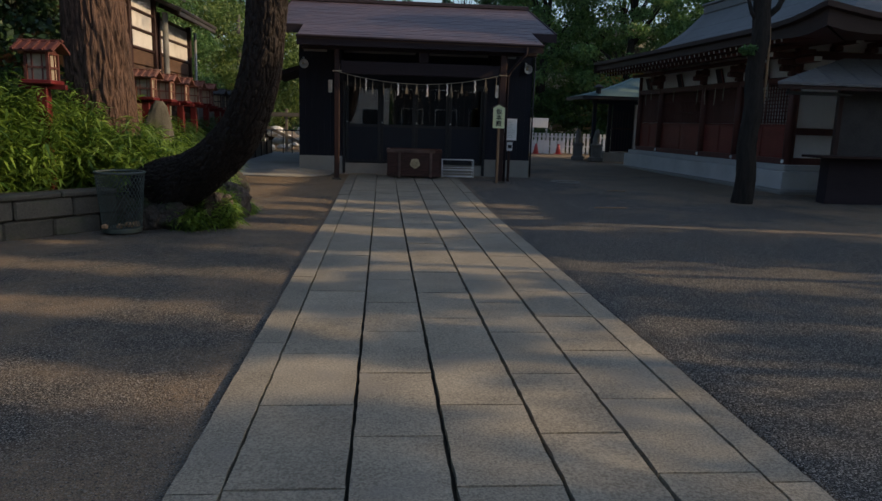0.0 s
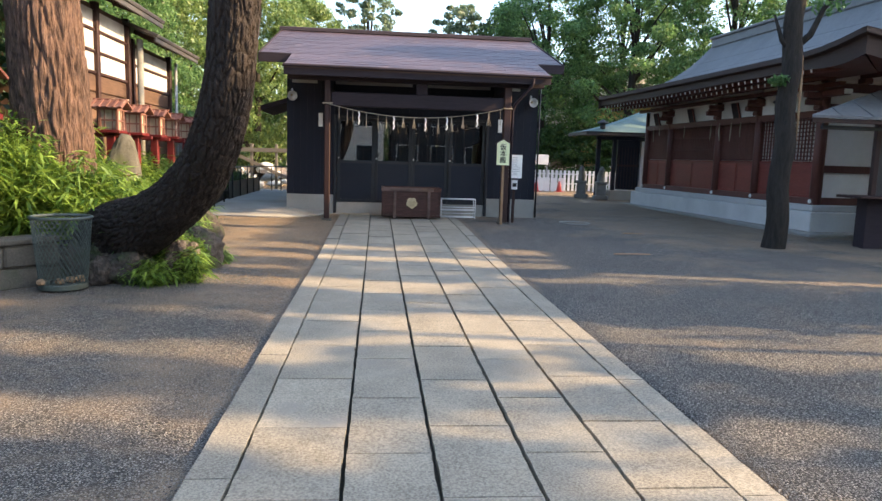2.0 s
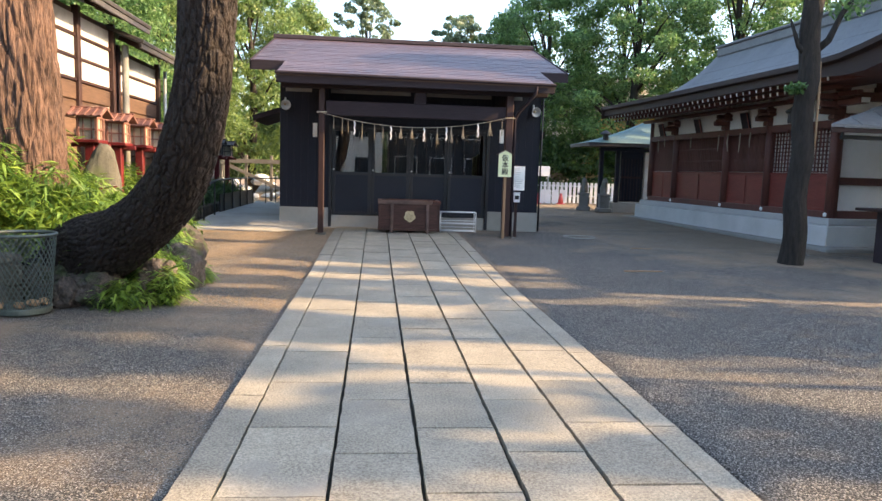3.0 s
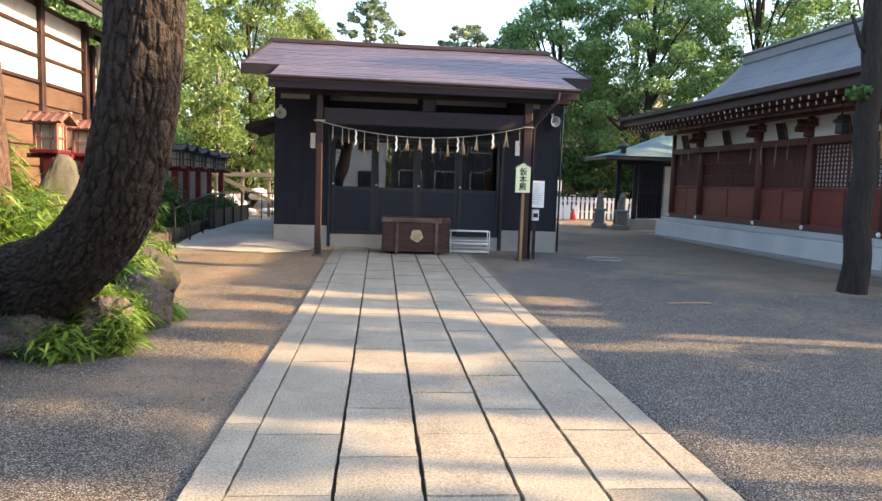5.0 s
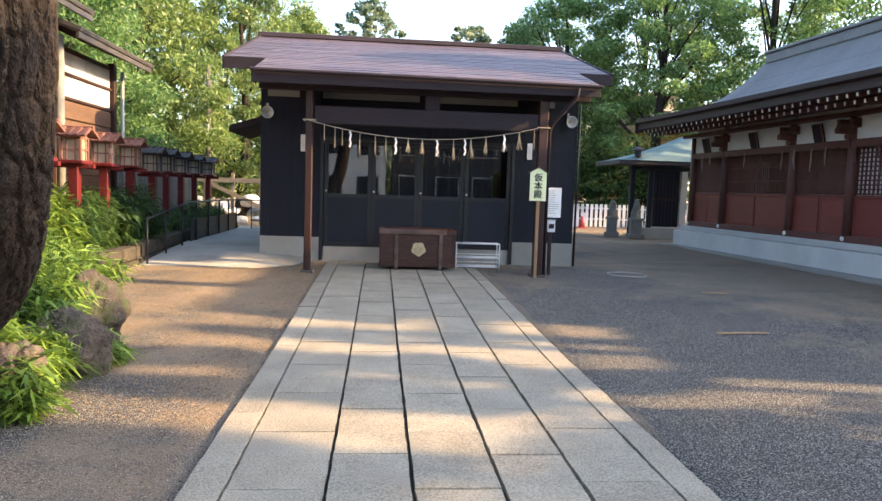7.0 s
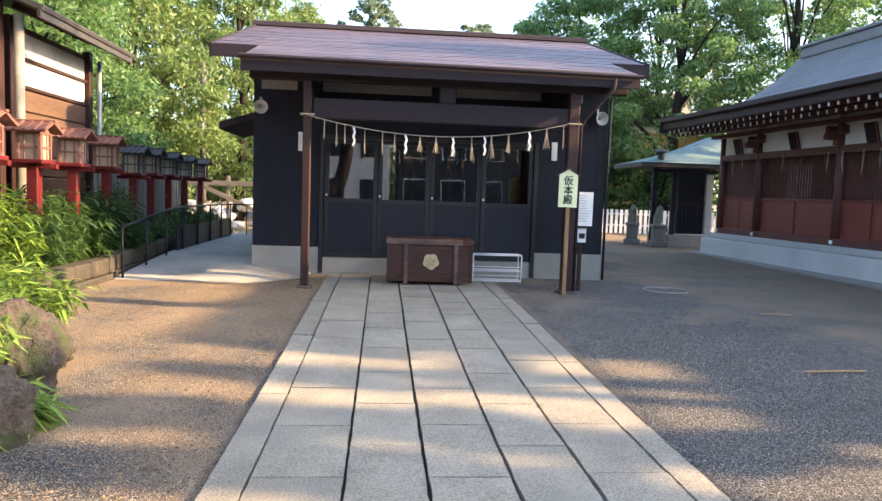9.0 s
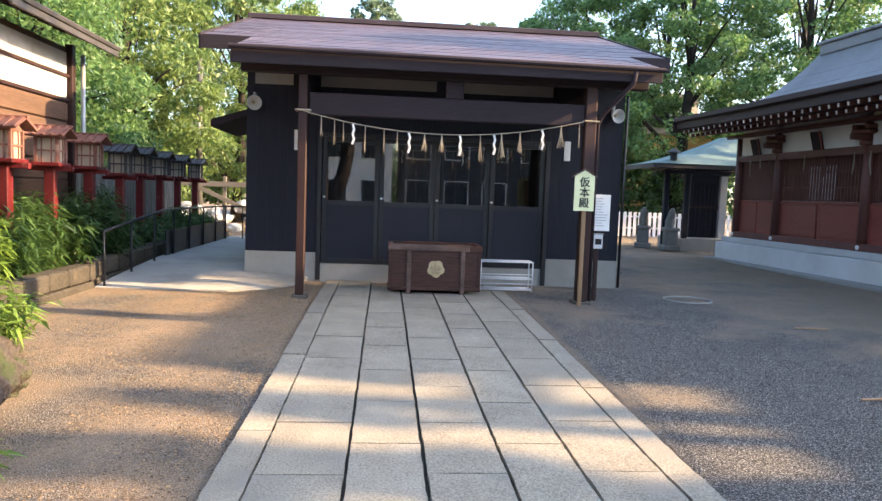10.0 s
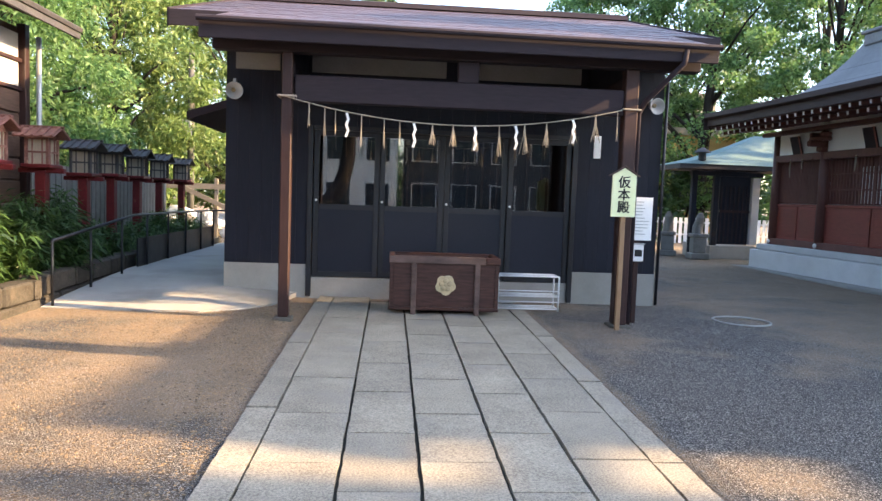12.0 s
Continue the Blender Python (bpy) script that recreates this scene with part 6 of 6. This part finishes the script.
part("eave_edge", Shape().box(7.47, 11.0, 26.22, 26.30, 2.50, 2.614).box(7.47, 7.55, 26.30, 28.66, 2.50, 2.614), M["roof_dark"], gate, "dark eave edge")
part("soffit", Shape().box(7.56, 11.0, 26.31, 28.6, 2.55, 2.58), M["beam_wood"], gate)
for k in range(13):
    part("rafter_end", Shape().box(7.7 + 0.17 * k, 7.75 + 0.17 * k, 26.32, 26.9, 2.48, 2.545), M["roof_dark"], gate)
part("hanging_lamp", Shape().lathe([(0.03, 0.3), (0.20, 0.2), (0.22, 0.17), (0.10, 0.15), (0.10, -0.02), (0.03, -0.05)], 8, (8.1, 26.4, 2.75)), M["roof_dark"], gate, "dark hanging lamp")
for x, y, k in ((7.76, 27.5, 0), (8.2, 26.55, 1)):
    st_ = Shape()
    st_.box(-0.24, 0.24, -0.24, 0.24, 0, 0.16, chamfer=0.02).box(-0.17, 0.17, -0.17, 0.17, 0.16, 0.56, chamfer=0.02).box(-0.21, 0.21, -0.21, 0.21, 0.56, 0.66, chamfer=0.02)
    st_.tube([(0, 0.12, 0.66), (0, 0.08, 0.82), (0, -0.02, 0.98), (0, -0.08, 1.1), (0, -0.1, 1.2)], [0.13, 0.14, 0.11, 0.10, 0.05], 10)
    st_.tube([(0, -0.1, 0.66), (0, -0.1, 0.9)], 0.05, 8)
    o = single("guardian_statue", st_, M["grey_stone"], "grey stone seated animal statue on a pedestal", "statue", "guardian statues")
    o.matrix_basis = pose(x, y, gz(y), 0, 0, -20 + 15 * k)
fence = thing("picket_fence", 5.2, 34, gz(34), label="low white picket fence beyond the forecourt", category="fence")
for k in range(46):
    part("picket", Shape().box(0.2 * k, 0.2 * k + 0.12, -0.015, 0.015, 0.0, 0.95), M["white_metal"], fence)
part("fence_rail", Shape().box(0, 9.3, 0.015, 0.05, 0.3, 0.36).box(0, 9.3, 0.015, 0.05, 0.75, 0.81), M["white_metal"], fence)
for k, (x, y) in enumerate(((7.15, 32.4), (8.25, 32.6))):
    cone = thing("traffic_cone", x, y, gz(y), label="red traffic cone by the white barrier boards", category="cone", group="cones")
    part("cone_body", Shape().lathe([(0.13, 0.03), (0.05, 0.46), (0.03, 0.47)], 14), M["red_plastic"], cone, smooth="auto")
    part("cone_base", Shape().box(-0.17, 0.17, -0.17, 0.17, 0, 0.03), M["red_plastic"], cone)
for k in range(5):
    single("barrier_board", Shape().box(7.0 + 0.32 * k, 7.24 + 0.32 * k, 32.9, 32.93, gz(32), gz(32) + 0.62), M["white_metal"], "small white barrier board leaning in a row", "board", "barrier boards")
wb = thing("roadside_billboard", 7.4, 33.2, gz(33), label="white sign panel on posts beyond the hall", category="sign")
part("panel", Shape().box(-0.45, 0.45, -0.02, 0.02, 1.2, 1.65), M["white_metal"], wb)
for x in (-0.4, 0.4):
    part("post", Shape().box(x - 0.03, x + 0.03, 0.02, 0.06, 0, 1.6), M["grey_metal"], wb)


def house(x0, x1, y0, y1, h, mat, label, floors, cols, face=-1):
    t = thing("apartment_house", 0, 0, 0, label=label, category="building")
    part("wall", Shape().box(x0, x1, y0, y1, 0, h), M[mat], t)
    part("roof", Shape().box(x0 - 0.2, x1 + 0.2, y0 - 0.2, y1 + 0.2, h, h + 0.3), M["concrete"], t)
    yf = y0 if face < 0 else y1
    for f in range(floors):
        for c in range(cols):
            xa = x0 + (x1 - x0) * (c + 0.2) / cols
            xb = x0 + (x1 - x0) * (c + 0.8) / cols
            za = h * (f + 0.3) / floors
            zb = h * (f + 0.8) / floors
            wn = part("window", Shape().box(xa - 0.06, xb + 0.06, yf + face * 0.06, yf, za - 0.06, zb + 0.06), M["white_metal"], t)
            part("pane", Shape().box(xa, xb, yf + face * 0.075, yf + face * 0.061, za, zb), M["window_dark"], wn)
    return t


house(11.0, 18.0, 47, 54, 7.5, "house", "pale house behind the trees", 2, 4)
M["ochre"] = material("ochre", (0.42, 0.27, 0.10), (0.52, 0.34, 0.14), 0.8, scale=1, fine=20, bump=0.05)
house(11.6, 15.0, 38.5, 41, 4.6, "ochre", "ochre house wall behind the pavilion", 1, 2)
house(-14.0, 0.5, -24, -16, 8.5, "house", "pale apartment house across the street", 3, 6, 1)
# reflected in the door glass only; shade is put into its dark colour
house(1.0, 14.0, -26, -18, 6.0, "shaded_siding", "unseen house across the street, darkened as in shade", 2, 5, 1)

# ---- distance on the left: pole, fence, stacked rubble ----
up = thing("utility_pole", -5.9, 30.6, gz(30), label="grey utility pole with a lamp and junction box", category="pole")
part("pole", Shape().tube([(0, 0, 0), (0, 0, 5.4)], [0.11, 0.08], 12), M["dark_stone"], up, smooth="auto")
part("lamp", Shape().prism([(0.1, 4.5), (0.8, 4.35), (0.8, 4.25), (0.3, 4.2)], -0.15, 0.15, "y"), M["grey_metal"], up)
part("junction_box", Shape().box(-0.22, 0.05, -0.2, -0.08, 2.9, 3.4, chamfer=0.02), M["grey_metal"], up)
part("wire", Shape().tube([(0, 0, 5.4), (-4, -2, 4.9), (-9, -4, 5.4)], 0.015, 5), M["black_metal"], up)
M["old_timber"] = material("old_timber", (0.13, 0.115, 0.095), (0.26, 0.235, 0.2), 0.8, scale=4, fine=45, stretch=(0.12, 1, 1), bump=0.2, depth=0.003)
lf = thing("timber_fence", -6.4, 28.4, gz(28), label="weathered timber rail fence with a diagonal brace", category="fence")
for k in range(5):
    part("fence_post", Shape().box(0.9 * k - 0.05, 0.9 * k + 0.05, -0.05, 0.05, 0, 1.65, chamfer=0.01), M["old_timber"], lf)
part("fence_rail", Shape().box(-0.3, 4.2, -0.09, -0.05, 1.35, 1.5), M["old_timber"], lf)
part("brace", Shape().box(-0.1, 2.9, -0.14, -0.09, -0.06, 0.06, Matrix.Translation((1.0, 0, 1.35)) @ Matrix.Rotation(radians(24), 4, "Y")), M["old_timber"], lf)
rng = random.Random(31)
for k in range(26):
    x, y = rng.uniform(-7.5, -2.9), rng.uniform(29.0, 31.5)
    o = rock("rubble", x, y, gz(y) + rng.uniform(0.05, 0.75), rng.uniform(0.2, 0.45), rng.uniform(0.2, 0.4), rng.uniform(0.08, 0.3), 40 + k, "tarp", "pale rubble and sheeting heaped behind the fence", "rubble")
slats = thing("board_fence", -5.15, 19.4, 0.3, 90, label="grey vertical board fence behind the lanterns", category="fence")
for k in range(34):
    part("fence_board", Shape().box(0.19 * k, 0.19 * k + 0.15, -0.015, 0.015, 0, 1.5), M["grey_stone"], slats)
